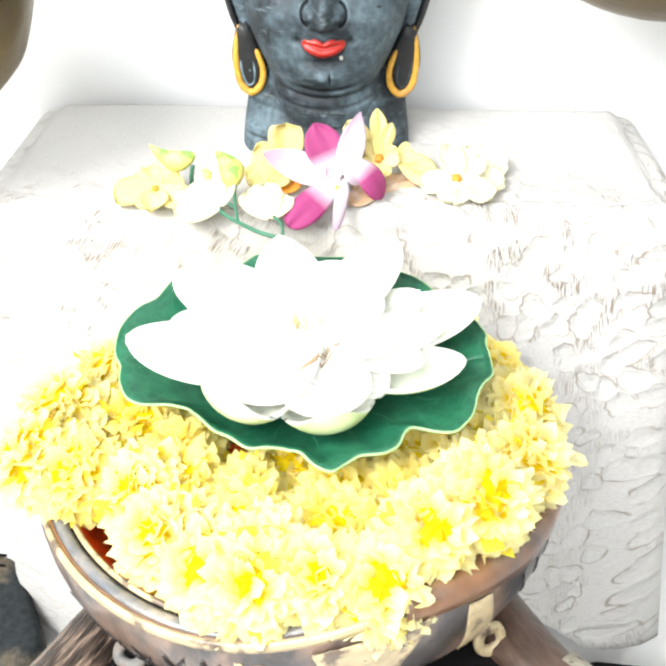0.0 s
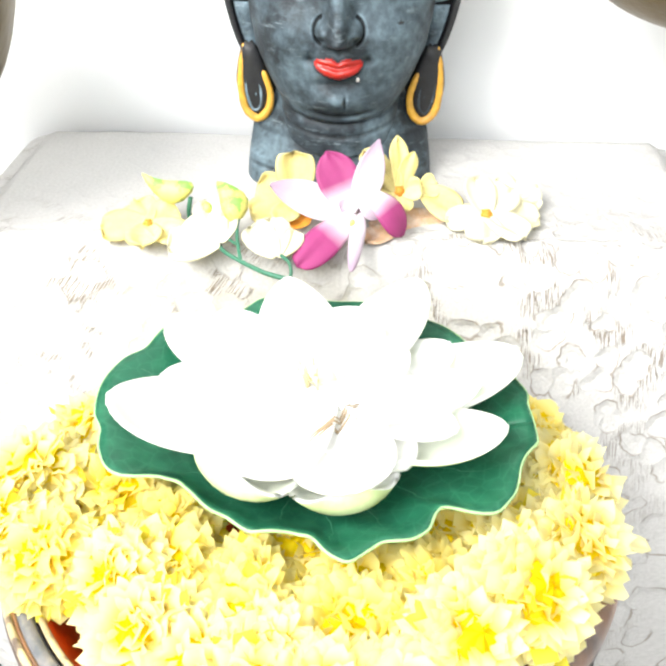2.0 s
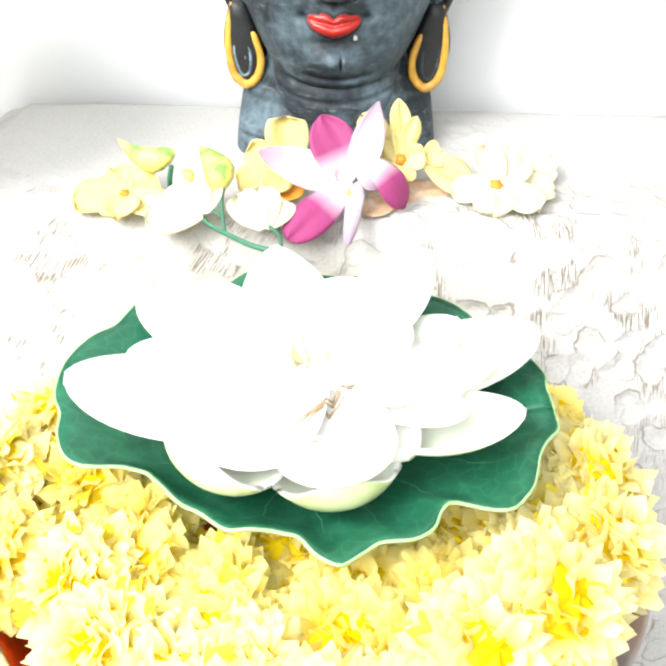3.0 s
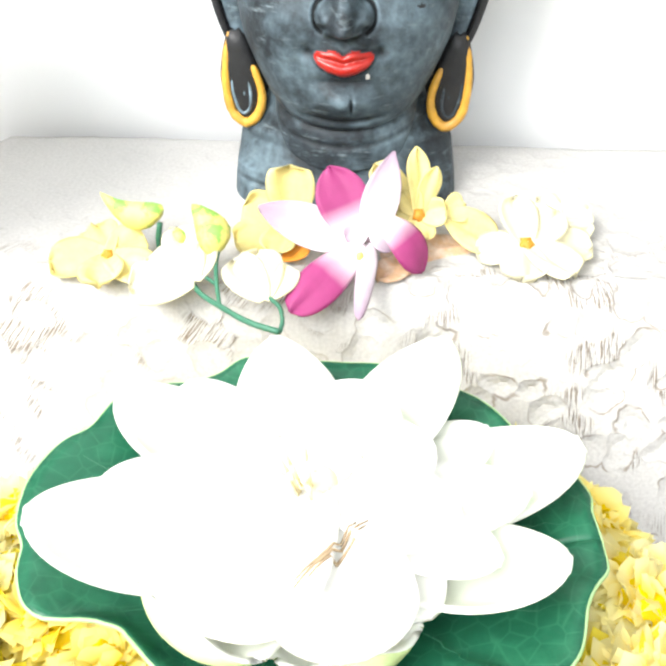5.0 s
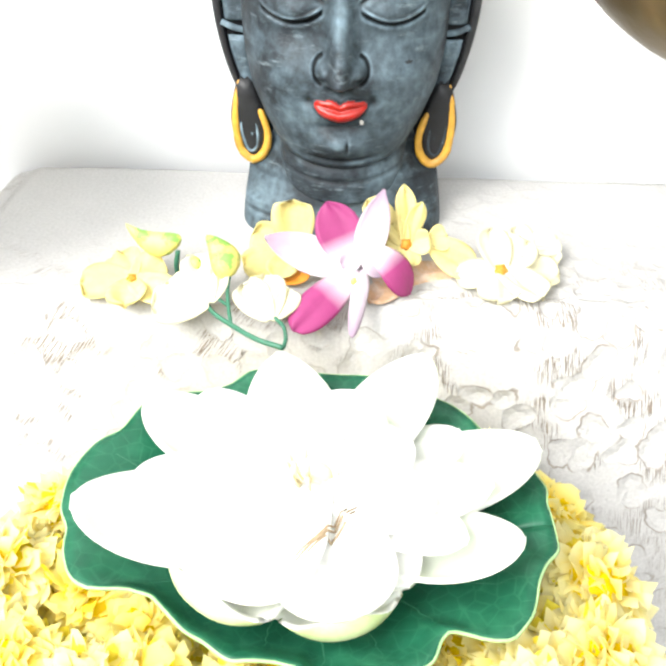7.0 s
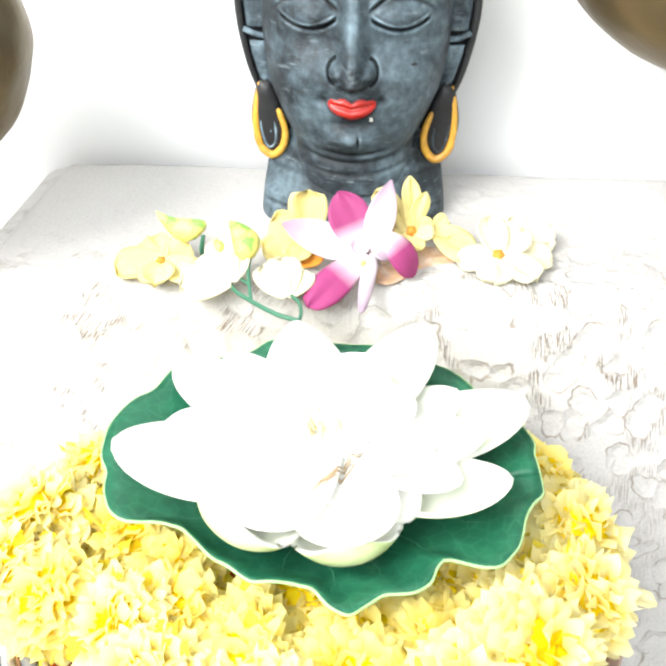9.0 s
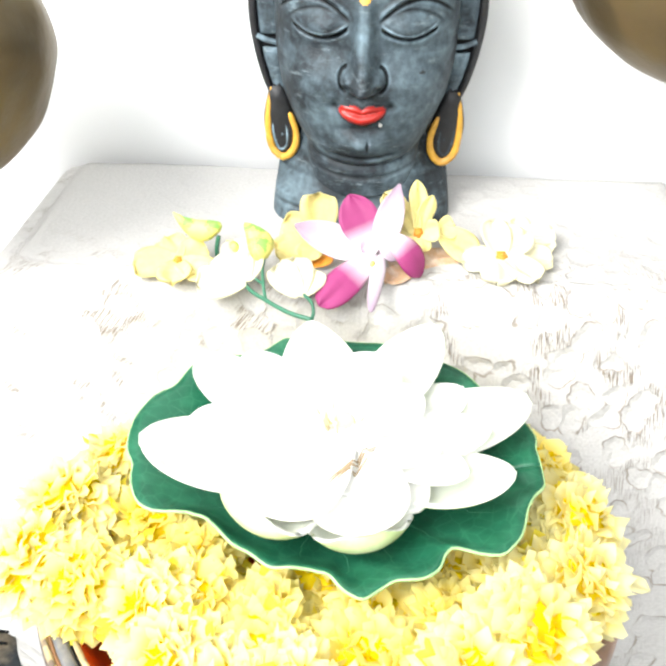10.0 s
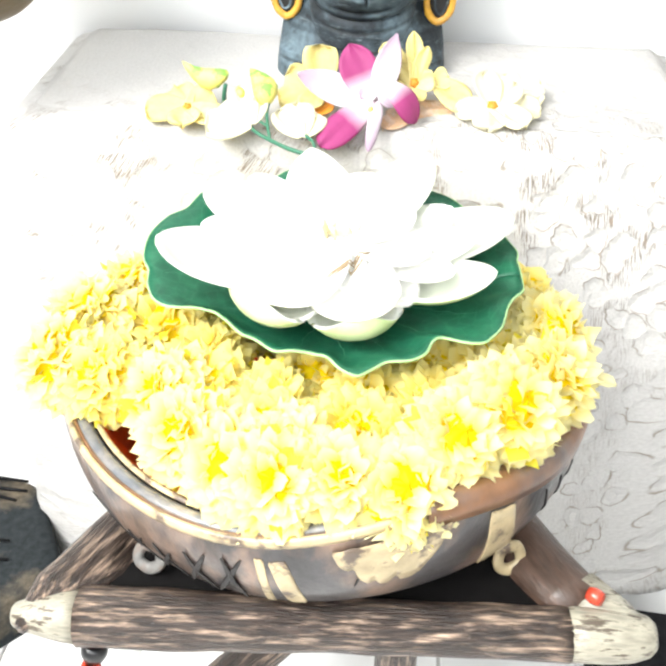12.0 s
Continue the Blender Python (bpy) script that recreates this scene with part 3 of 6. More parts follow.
def lace_tablecloth():
    side, front, arc = TY1 - TY0 - 0.03, TX1 - TX0 - 0.06, 0.047
    total = 2 * side + front + 2 * arc
    stations = np.linspace(0, total, 150)
    drops = np.concatenate([np.linspace(0, 0.06, 9), np.linspace(0.06, 0.475, 44)[1:]])
    verts, uvs = [], []
    cx, cy = (TX0 + TX1) / 2, TY1
    ztop = TOP + 0.003
    # the top, from its middle line at the wall out to the rim
    inner = np.linspace(0.0, 1.0, 34)[:-1]
    rows = []
    for f in inner:
        row = []
        for s in stations:
            (px, py), o, _ = cloth_drape(s, 0)
            px, py = px - o[0] * 0.012, py - o[1] * 0.012
            x, y = cx + (px - cx) * f, TY1 + (py - TY1) * f
            z = ztop + 0.0025 * noise.noise(Vector((x * 9, y * 9, 1.3))) + 0.0012 * noise.noise(Vector((x * 40, y * 40, 4.1)))
            z += 0.004 * max(0.0, (y - 0.24) / 0.1)
            row.append((x, y, z))
            uvs.append((x, y))
        rows.append(row)
    for full in drops:
        row = []
        for s in stations:
            (px, py), o, _ = cloth_drape(s, full)
            hem = float(np.interp(px, [0.02, 0.13, 0.20, 0.25, 0.27], [0.012, 0.105, 0.110, 0.070, 0.050])) if o[1] < -0.1 else 0.012 if o[0] < 0 else 0.05
            d = full * (ztop - hem) / (ztop - 0.012)
            # rounded over the rim, then falling with an easy flare and folds
            r = 0.022
            if d < r * 1.57:
                a = d / r
                out, down = r * math.sin(a) - 0.012, r * (1 - math.cos(a))
            else:
                out, down = r - 0.012, r + d - r * 1.57
            below = max(0.0, down - r)
            fold = math.sin(s * 23 + 0.8) + 0.5 * math.sin(s * 41 + 2.0)
            flare = 0.05 + 0.03 * fold
            if o[1] < -0.5:
                flare = 0.13 + 0.10 * max(0.0, min(1.0, (px - 0.02) / 0.22)) + 0.025 * fold
            back = 0.0
            if abs(o[0]) > 0.7 and abs(o[1]) < 0.7:
                back = max(0.0, (py - 0.21) / 0.14)
                flare = 0.12 + 0.22 * back
            x, y = px + o[0] * (out + flare * below), py + o[1] * (out + flare * below)
            y = min(y, ROOM_Y1 - 0.006)
            z = ztop - down + 0.0035 * math.sin(s * 17) * below
            row.append((x, y, max(z, 0.012)))
            uvs.append((TX0 + 0.03 + s - side - arc, TY0 - d))
        rows.append(row)
    grid = np.array(rows)
    v, f = sheet(grid, 0.0022)
    ob = mesh_object("lace_tablecloth", v, f, LACE, uvs=uvs + uvs)
    return tagged(ob, "off-white lace tablecloth with padded petal motifs over a low table", "tablecloth")


lace_tablecloth()

# ---- statue head ----


def gauss(x, z, cx, cz, sx, sz):
    return np.exp(-((x - cx) / sx) ** 2 - ((z - cz) / sz) ** 2)


def statue_head():
    rows, cols = 300, 300
    zs = np.linspace(0.5005, 0.742, rows)
    s = np.linspace(-1, 1, cols, endpoint=False)
    phi = np.pi * np.sign(s) * np.abs(s) ** 1.45
    za = [0.5005, 0.504, 0.509, 0.516, 0.527, 0.54, 0.557, 0.575, 0.59, 0.62, 0.65, 0.68, 0.705, 0.725, 0.742]
    aa = [0.008, 0.020, 0.0305, 0.0390, 0.0470, 0.0535, 0.0605, 0.0640, 0.0655, 0.0660, 0.066, 0.060, 0.049, 0.035, 0.008]
    fy = [0.283, 0.268, 0.2575, 0.249, 0.2435, 0.2425, 0.2425, 0.2435, 0.2455, 0.2465, 0.2485, 0.254, 0.264, 0.277, 0.297]
    by = [0.310, 0.325, 0.332, 0.338, 0.342, 0.345, 0.348, 0.35, 0.352, 0.354, 0.353, 0.349, 0.341, 0.330, 0.305]
    a, yf, yb = np.interp(zs, za, aa), np.interp(zs, za, fy), np.interp(zs, za, by)
    for arr in (a, yf, yb):
        k = np.ones(9) / 9
        arr[4:-4] = np.convolve(arr, k, "valid")
    c = 0.300
    Z, P = np.meshgrid(zs, phi, indexing="ij")
    X = a[:, None] * np.sign(np.sin(P)) * np.abs(np.sin(P)) ** 0.93
    cs = np.cos(P)
    Y = np.where(cs > 0, c - (c - yf)[:, None] * np.abs(cs) ** 0.80, c + (yb - c)[:, None] * np.abs(cs) ** 0.85)
    front = np.clip(cs * 2.2, 0, 1)
    D = np.zeros_like(X)
    ax = np.abs(X)
    # sockets, eyeballs under closed lids, lid line, upper crease
    D -= 0.0052 * gauss(ax, Z, 0.030, 0.6050, 0.020, 0.0150)
    D += 0.0098 * gauss(ax, Z, 0.0305, 0.6100, 0.0140, 0.0085)
    ex = (ax - 0.0305) / 0.0185
    lid = 0.6030 + 0.0062 * ex ** 2
    inside = np.clip((1.05 - np.abs(ex)) * 6, 0, 1)
    D -= 0.0042 * np.exp(-((Z - lid) / 0.0014) ** 2) * inside
    D += 0.0016 * np.exp(-((Z - lid - 0.0030) / 0.0013) ** 2) * inside
    crease = 0.6225 - 0.0085 * ((ax - 0.032) / 0.021) ** 2
    inc = np.clip((1.0 - np.abs((ax - 0.032) / 0.022)) * 5, 0, 1)
    D -= 0.0011 * np.exp(-((Z - crease) / 0.0016) ** 2) * inc
    bx = (ax - 0.009) / 0.052
    brow = 0.6170 + 0.0165 * np.sin(np.clip(bx, 0, 1) * np.pi * 0.82) - 0.006 * np.clip(bx, 0, 1) ** 2
    inb = np.clip(bx * 9, 0, 1) * np.clip((1 - bx) * 8, 0, 1)
    D += 0.0026 * np.exp(-((Z - brow - 0.0012) / 0.0024) ** 2) * inb
    D -= 0.0022 * np.exp(-((Z - brow + 0.0028) / 0.0014) ** 2) * inb
    # nose: ridge, tip, wings, grooves round them
    ramp = np.clip((0.632 - Z) / (0.632 - 0.5765), 0, 1)
    cut = 1 / (1 + np.exp(-(Z - 0.5690) / 0.0009))
    D += cut * (0.0035 + 0.0150 * ramp ** 1.25) * np.exp(-(ax / (0.0052 + 0.0025 * ramp)) ** 2.6) * np.clip((0.645 - Z) / 0.02, 0, 1)
    D += 0.0036 * gauss(X, Z, 0, 0.5738, 0.0052, 0.0046)
    cutw = 1 / (1 + np.exp(-(Z - 0.5730) / 0.0008))
    D += 0.0074 * cutw * gauss(ax, Z, 0.0108, 0.5775, 0.0040, 0.0056)
    ring = np.hypot((ax - 0.0094) / 0.0068, (Z - 0.5775) / 0.0086)
    D -= 0.0024 * np.exp(-((ring - 1.06) / 0.12) ** 2) * (ax > 0.0112)
    D -= 0.0016 * gauss(X, Z, 0, 0.5655, 0.0026, 0.0035)
    # cheeks, mouth corners
    D += 0.0040 * gauss(ax, Z, 0.034, 0.572, 0.017, 0.016)
    D -= 0.0034 * gauss(ax, Z, 0.0195, 0.5585, 0.0042, 0.0040)
    # lips
    t = np.clip(ax / 0.0168, 0, 1)
    line = 0.5548 + 0.0026 * t ** 2 - 0.0009 * np.exp(-(ax / 0.004) ** 2)
    upper = line + (0.0052 - 0.0011 * np.exp(-(X / 0.0022) ** 2) + 0.0008 * np.exp(-((ax - 0.005) / 0.003) ** 2)) * np.sqrt(np.clip(1 - t ** 2, 0, 1)) + 0.0002
    lower = line - 0.0082 * np.sqrt(np.clip(1 - t ** 2.2, 0, 1)) - 0.0002
    mouth = (ax < 0.0168) & (Z < upper) & (Z > lower)
    up = np.clip((upper - Z) / np.maximum(upper - line, 1e-4), 0, 1)
    lo = np.clip((Z - lower) / np.maximum(line - lower, 1e-4), 0, 1)
    lip = np.where(Z > line, np.sin(np.pi * up) ** 0.6 * 0.0028, np.sin(np.pi * lo) ** 0.6 * 0.0040) * np.sqrt(np.clip(1 - t ** 2, 0, 1))
    D += np.where(mouth, lip, 0)
    D += 0.0022 * gauss(X, Z, 0, 0.555, 0.015, 0.011)
    D -= 0.0032 * gauss(X, Z, 0, 0.5425, 0.014, 0.0034)
    # chin with a small cleft, crease beneath
    D += 0.0066 * gauss(X, Z, 0, 0.5315, 0.0125, 0.0068)
    D -= 0.0024 * gauss(X, Z, 0.0045, 0.530, 0.0012, 0.0042)
    under = 0.5185 + 0.013 * (ax / 0.045) ** 2
    D -= 0.0020 * np.exp(-((Z - under) / 0.0022) ** 2) * np.clip((0.027 - ax) / 0.013, 0, 1)
    D += 0.0018 * np.exp(-((Z - under + 0.006) / 0.004) ** 2) * np.clip((0.046 - ax) / 0.01, 0, 1)
    Y = Y - D * front
    # hair above the brow line: rows of small knobs
    hair = np.clip((Z - (0.662 - 0.25 * np.clip(ax - 0.03, 0, 1))) / 0.004, 0, 1) * np.where(cs > -2, 1, 0)
    knob = 0.0035 + 0.0022 * np.cos(Z * 700) * np.cos(P * 26)
    X = X * (1 + hair * knob / 0.06)
    Y = c + (Y - c) * (1 + hair * knob / 0.055)
    verts = np.stack([X, Y, Z], -1).reshape(-1, 3)
    faces = grid_faces(rows, cols, wrap=True, flip=False)
    mid = verts[np.array(faces)].mean(1)
    red = mouth.reshape(-1)
    isfront = (front > 0.4).reshape(-1)
    slots = []
    for q, mm in zip(faces, mid):
        if all(red[i] and isfront[i] for i in q):
            slots.append(3)
        elif mm[1] < 0.27 and (mm[0] / 0.0042) ** 2 + ((mm[2] - 0.6315) / 0.0052) ** 2 < 1:
            slots.append(2)
        elif mm[1] < 0.26 and ((mm[0] - 0.0130) / 0.0012) ** 2 + ((mm[2] - 0.5455) / 0.0017) ** 2 < 1:
            slots.append(4)
        elif mm[1] < 0.27 and ((mm[0] - 0.0405) / 0.0024) ** 2 + ((mm[2] - 0.5815) / 0.0010) ** 2 < 1:
            slots.append(1)
        else:
            slots.append(0)
    faces.append(tuple(range(cols))[::-1])
    faces.append(tuple((rows - 1) * cols + j for j in range(cols)))
    slots += [0, 0]
    pieces = [(verts, faces, slots)]
    # knot of hair on the crown
    v, f = lathe_data([(0.001, 0.775), (0.015, 0.772), (0.025, 0.760), (0.028, 0.745), (0.03, 0.725)], 32, (0, 0.305))
    pieces.append((v, [q[::-1] for q in f], 0))
    # neck and shoulder block
    nz = np.linspace(0.4585, 0.532, 60)
    na = np.interp(nz, [0.4585, 0.47, 0.482, 0.494, 0.500, 0.505, 0.515, 0.532], [0.0700, 0.0690, 0.0675, 0.0655, 0.0640, 0.0570, 0.0500, 0.0440])
    nf = np.interp(nz, [0.4585, 0.47, 0.482, 0.50, 0.532], [0.247, 0.251, 0.257, 0.262, 0.266])
    nv = []
    for z, w, yfz in zip(nz, na, nf):
        for k in range(96):
            p = 2 * math.pi * k / 96 - math.pi
            sx, cx = math.sin(p), math.cos(p)
            x = w * math.copysign(abs(sx) ** 0.72, sx)
            y = 0.298 - (0.298 - yfz) * abs(cx) ** (0.72 + 1.1 * min(1.0, max(0.0, (z - 0.480) / 0.016))) if cx > 0 else 0.298 + 0.046 * abs(cx) ** 0.7
            if cx > 0:
                arc = z - 0.018 * (abs(x) / 0.05) ** 2
                y += 0.0009 * math.exp(-((arc - 0.4935) / 0.0016) ** 2)
                y += 0.0012 * math.exp(-((z - 0.4735 - 0.0015 * noise.noise(Vector((x * 60, 0, 0)))) / 0.0013) ** 2) * (abs(x) > 0.035)
            nv.append((x, y, z))
    nfaces = grid_faces(60, 96, wrap=True) + [tuple(range(96))[::-1]]
    pieces.append((np.array(nv), nfaces, 0))
    # rolled neck under the chin, its lower edge hanging in a curve
    rows_n, cols_n = 26, 72
    ring = []
    for i in range(rows_n):
        g = i / (rows_n - 1)
        for k in range(cols_n):
            p = 2 * math.pi * k / cols_n - math.pi
            x = 0.0435 * math.copysign(abs(math.sin(p)) ** 0.9, math.sin(p))
            z = 0.4990 + 0.027 * g - 0.0125 * (1 - g) * (1 - (x / 0.0435) ** 2) - 0.004 * g * (1 - (x / 0.0435) ** 2)
            swell = 0.0030 * math.sin(math.pi * min(1.0, 0.25 + g)) - 0.0011 * math.exp(-((g - 0.42) / 0.05) ** 2) - 0.0009 * math.exp(-((g - 0.70) / 0.05) ** 2)
            y = 0.298 - (0.0430 + swell) * max(0.0, math.cos(p)) ** 0.8 if math.cos(p) > 0 else 0.298
            ring.append((x, y, z))
    pieces.append((np.array(ring), grid_faces(rows_n, cols_n, wrap=True), 0))
    # ears with a raised rim and long lobes, and drop earrings
    for sd in (-1, 1):
        rim_x = lambda z: float(np.interp(z, [0.545, 0.557, 0.575, 0.595, 0.620, 0.645], [0.0690, 0.0740, 0.0790, 0.0822, 0.0838, 0.0790]))
        outer = smooth_path([(sd * 0.064, 0.300, 0.648), (sd * 0.0765, 0.300, 0.646)] + [(sd * rim_x(z), 0.301, z) for z in (0.630, 0.610, 0.595, 0.578, 0.560, 0.546)], 6)
        pieces.append((*tube_data(outer, np.interp(np.linspace(0, 1, len(outer)), [0, 0.3, 1], [0.0030, 0.0032, 0.0022]), 10), 1))
        # black sheet closing the gap between face, ear and earring
        back = [[(sd * x, 0.3045, z) for x in (0.040, 0.052, 0.064, w)] for z, w in ((0.500, 0.068), (0.530, 0.0705), (0.546, 0.0700), (0.560, 0.0752), (0.590, 0.0810), (0.620, 0.0835), (0.645, 0.0790))]
        v, f = sheet(np.array(back), 0.004)
        pieces.append((v, f, 1))
        # two sunken panels in the ear, with a bar between them
        for lo_z, hi_z in ((0.551, 0.5825), (0.5925, 0.640)):
            panel = []
            for z in np.linspace(lo_z, hi_z, 9):
                x1 = rim_x(z) - 0.0052
                panel.append([(sd * (0.0610 + (x1 - 0.0610) * g), 0.3000 - 0.0022 * (1 - (2 * g - 1) ** 2), z) for g in np.linspace(0, 1, 7)])
            v, f = sheet(np.array(panel), 0.003)
            pieces.append((v, f, 0))
            edge = smooth_path([(sd * (rim_x(z) - 0.0050), 0.2993, z) for z in np.linspace(lo_z, hi_z, 5)], 4)
            pieces.append((*tube_data(edge, 0.0009, 8), 0))
        pieces.append((*tube_data(smooth_path([(sd * 0.0630, 0.299, 0.5855), (sd * 0.0720, 0.298, 0.5875), (sd * 0.0800, 0.299, 0.5905)], 5), 0.0021, 10), 0))
        # hoop: a teardrop open at the top
        hoop = smooth_path([(sd * 0.0690, 0.2905, 0.5555), (sd * 0.0710, 0.289, 0.544), (sd * 0.0722, 0.288, 0.527), (sd * 0.0695, 0.2875, 0.510),
                            (sd * 0.0608, 0.287, 0.5025), (sd * 0.0530, 0.287, 0.5085), (sd * 0.0508, 0.2875, 0.520), (sd * 0.0545, 0.2885, 0.533),
                            (sd * 0.0600, 0.2905, 0.5425)], 8)
        rad = np.interp(np.linspace(0, 1, len(hoop)), [0, 0.12, 0.5, 0.9, 1], [0.0012, 0.0022, 0.0033, 0.0022, 0.0012])
        rad = rad * np.array([1 + 0.22 * noise.noise(Vector((k * 0.55, sd * 3.0, 0))) for k in range(len(rad))])
        pieces.append((*tube_data(hoop, rad, 10), 2))
        drop = []
        for i in range(13):
            z = 0.504 + 0.052 * i / 12
            h = i / 12
            w = 0.0110 * math.sqrt(max(0.0, math.sin(math.pi * min(1, 0.06 + h * 0.94)))) * (1.0 if h < 0.5 else 1.25 - 0.5 * h)
            cxx = 0.0615 + 0.004 * h
            drop.append([(sd * (cxx + w * g), 0.2915 - 0.0025 * (1 - g * g), z) for g in np.linspace(-1, 1, 7)])
        v, f = sheet(np.array(drop), 0.006)
        pieces.append((v, f, 1))
        inn = smooth_path([(sd * 0.0655, 0.2885, 0.545), (sd * 0.0683, 0.2875, 0.526), (sd * 0.0655, 0.287, 0.512), (sd * 0.0618, 0.2868, 0.5085),
                           (sd * 0.0580, 0.287, 0.513), (sd * 0.0585, 0.2875, 0.526), (sd * 0.0648, 0.2885, 0.545)], 6)
        pieces.append((*tube_data(inn, 0.0012, 8), 0))
        v, f = lathe_data([(0.0005, 0.007), (0.004, 0.0045), (0.005, 0.0), (0.0045, -0.006), (0.0005, -0.009)], 14)
        v = v * np.array([0.95, 0.5, 1.35]) + np.array([sd * 0.0622, 0.2885, 0.521])
        pieces.append((v, [q[::-1] for q in f], 0))
    v, f, s2 = joined(pieces)
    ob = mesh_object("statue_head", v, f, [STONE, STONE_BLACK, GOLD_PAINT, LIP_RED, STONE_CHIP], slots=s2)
    bm = bmesh.new()
    bm.from_mesh(ob.data)
    bmesh.ops.recalc_face_normals(bm, faces=bm.faces[:])
    bm.to_mesh(ob.data)
    bm.free()
    return tagged(ob, "blue-grey stone statue head with red lips and ochre earrings", "statue")


statue_head()

# ---- stool of tied logs ----
STOOL_Z = 0.2945


def log_data(a, b, radius, seed, taper=0.0, sides=18, rings=26, knots=0.0016):
    """A knobbly round bar from a to b."""
    a, b = np.array(a, float), np.array(b, float)
    path = [a + (b - a) * f for f in np.linspace(0, 1, rings)]
    v, f = tube_data(path, radius, sides)
    along = (b - a) / np.linalg.norm(b - a)
    for i in range(rings):
        mid = path[i]
        end = min(i, rings - 1 - i) / (rings - 1)
        for k in range(sides):
            w = v[i * sides + k] - mid
            n = noise.noise(Vector((i * 0.35 + seed * 7.1, math.cos(6.283 * k / sides) * 1.3, math.sin(6.283 * k / sides) * 1.3)))
            g = 1 + knots / radius * n - (taper * max(0.0, 1 - end / 0.10) ** 1.5)
            v[i * sides + k] = mid + w * g
    return v, f


def hung_log(name, a, b, radius, seed, parent, mat, label="", knots=0.0016, taper=0.0, swell=(), side=0):
    """A bar whose own x axis runs along it, so that its grain does too."""
    a, b = Vector(a), Vector(b)
    length = (b - a).length
    v, f = log_data((0, 0, 0), (length, 0, 0), radius, seed, taper, knots=knots)
    if swell:
        # wider towards one side over a stretch of its length
        g = np.interp(v[:, 0] / length, [p[0] for p in swell], [p[1] for p in swell])
        v = np.stack([v[:, 0], v[:, 1] * g + side * radius * np.maximum(0, g - 1), v[:, 2] * np.minimum(g, 1.06)], -1)
    ob = mesh_object(name, v, f, mat, parent, label)
    x = (b - a).normalized()
    y = Vector((0, 0, 1)).cross(x)
    y = Vector((0, 1, 0)) if y.length < 1e-3 else y.normalized()
    m = Matrix((x, y, x.cross(y))).transposed().to_4x4()
    m.translation = a
    ob.matrix_basis = m
    return ob


def log_stool():
    st = empty("log_stool")
    r = 0.0158
    z = STOOL_Z
    front = ((-0.1715, -0.1420, z - 0.001), (0.188, -0.1290, z + 0.002))
    back = (-0.008, 0.150, z + 0.002)
    west, east = (-0.150, -0.137, z + 0.001), (0.166, -0.126, z + 0.001)
    c = [np.array(west), np.array(east), np.array(back)]

    def between(a, b, f):
        return tuple(np.array(a) + (np.array(b) - np.array(a)) * f)

    hung_log("rail", between(*front, 0.103), between(*front, 0.875), r, 1, st, LOG, swell=((0, 1.12), (0.25, 1.08), (0.5, 0.96), (1, 0.98)), side=0)
    hung_log("rail", between((-0.1660, -0.1520, z), back, 0.0), between(west, back, 1.06), 0.0152, 2, st, LOG, swell=((0, 0.25), (0.05, 0.75), (0.10, 1.25), (0.15, 1.42), (0.22, 1.25), (0.32, 1.0)), side=-1)
    hung_log("rail", between(east, back, 0.05), between(east, back, 1.02), 0.0152, 3, st, LOG_BROWN, swell=((0, 1.30), (0.05, 1.42), (0.32, 1.42), (0.5, 1.0)), side=1)
    # pale painted caps: a tapered end on the west, a blunt mitre on the east

    def cap(pieces):
        made = []
        for path, radii in pieces:
            v, f = tube_data(path, radii, 20)
            n = np.array([noise.noise(Vector((p[0] * 140, p[1] * 140, p[2] * 140))) for p in v])
            made.append((v + np.outer(n, (0.0007, 0.0007, 0.0009)), f, 0))
        v, f, _ = joined(made)
        at = np.array(pieces[0][0][0])
        ob = mesh_object("corner_cap", v - at, f, LOG_CAP, st, "worn cream-painted corner cap")
        ob.location = at

    cap([([between(*front, f) for f in (-0.004, 0.0, 0.02, 0.05, 0.08, 0.104)], [0.0055, 0.0070, 0.0095, 0.0125, 0.0145, 0.0154])])
    cap([([between(*front, f) for f in (1.008, 1.0, 0.975, 0.94, 0.90, 0.874)], [0.0090, 0.0115, 0.0140, 0.0150, 0.0153, 0.0155]),
         ([between((0.184, -0.133, z + 0.001), (0.1525, -0.1035, z + 0.001), f) for f in (0.0, 0.15, 0.4, 0.7, 1.0)], [0.0095, 0.0120, 0.0140, 0.0154, 0.0158])])
    cap([([between(back, west, f) for f in (-0.07, -0.05, 0.0, 0.05, 0.1)], [0.009, 0.012, 0.0138, 0.0140, 0.0141])])
    # black panel filling the dark gap inside the rails, under the bowl
    mid = sum(c) / 3
    top = [mid + (p - mid) * 0.93 + np.array((0, 0, 0.0035)) for p in c]
    low = [p - np.array((0, 0, 0.006)) for p in top]
    bm = bmesh.new()
    vs = [bm.verts.new(tuple(p)) for p in top + low]
    bm.faces.new(vs[:3])
    bm.faces.new(vs[3:][::-1])
    for k in range(3):
        bm.faces.new((vs[(k + 1) % 3], vs[k], vs[3 + k], vs[3 + (k + 1) % 3]))
    part("gap_panel", bm, GROOVE, st, "black panel between the rails")
    # crossed legs tied below the rails
    for a, b, seed in (((0.052, -0.062, STOOL_Z - 0.012), (0.055, -0.055, 0.012), 5), ((0.085, -0.010, STOOL_Z - 0.02), (-0.19, -0.120, 0.016), 6),
                       ((-0.075, 0.02, STOOL_Z - 0.012), (0.12, 0.13, 0.016), 7)):
        hung_log("leg", a, b, 0.0155, seed, st, LOG)
    hung_log("stretcher", (-0.118, -0.02, STOOL_Z - 0.016), (0.118, -0.018, STOOL_Z - 0.016), 0.0115, 9, st, LOG)
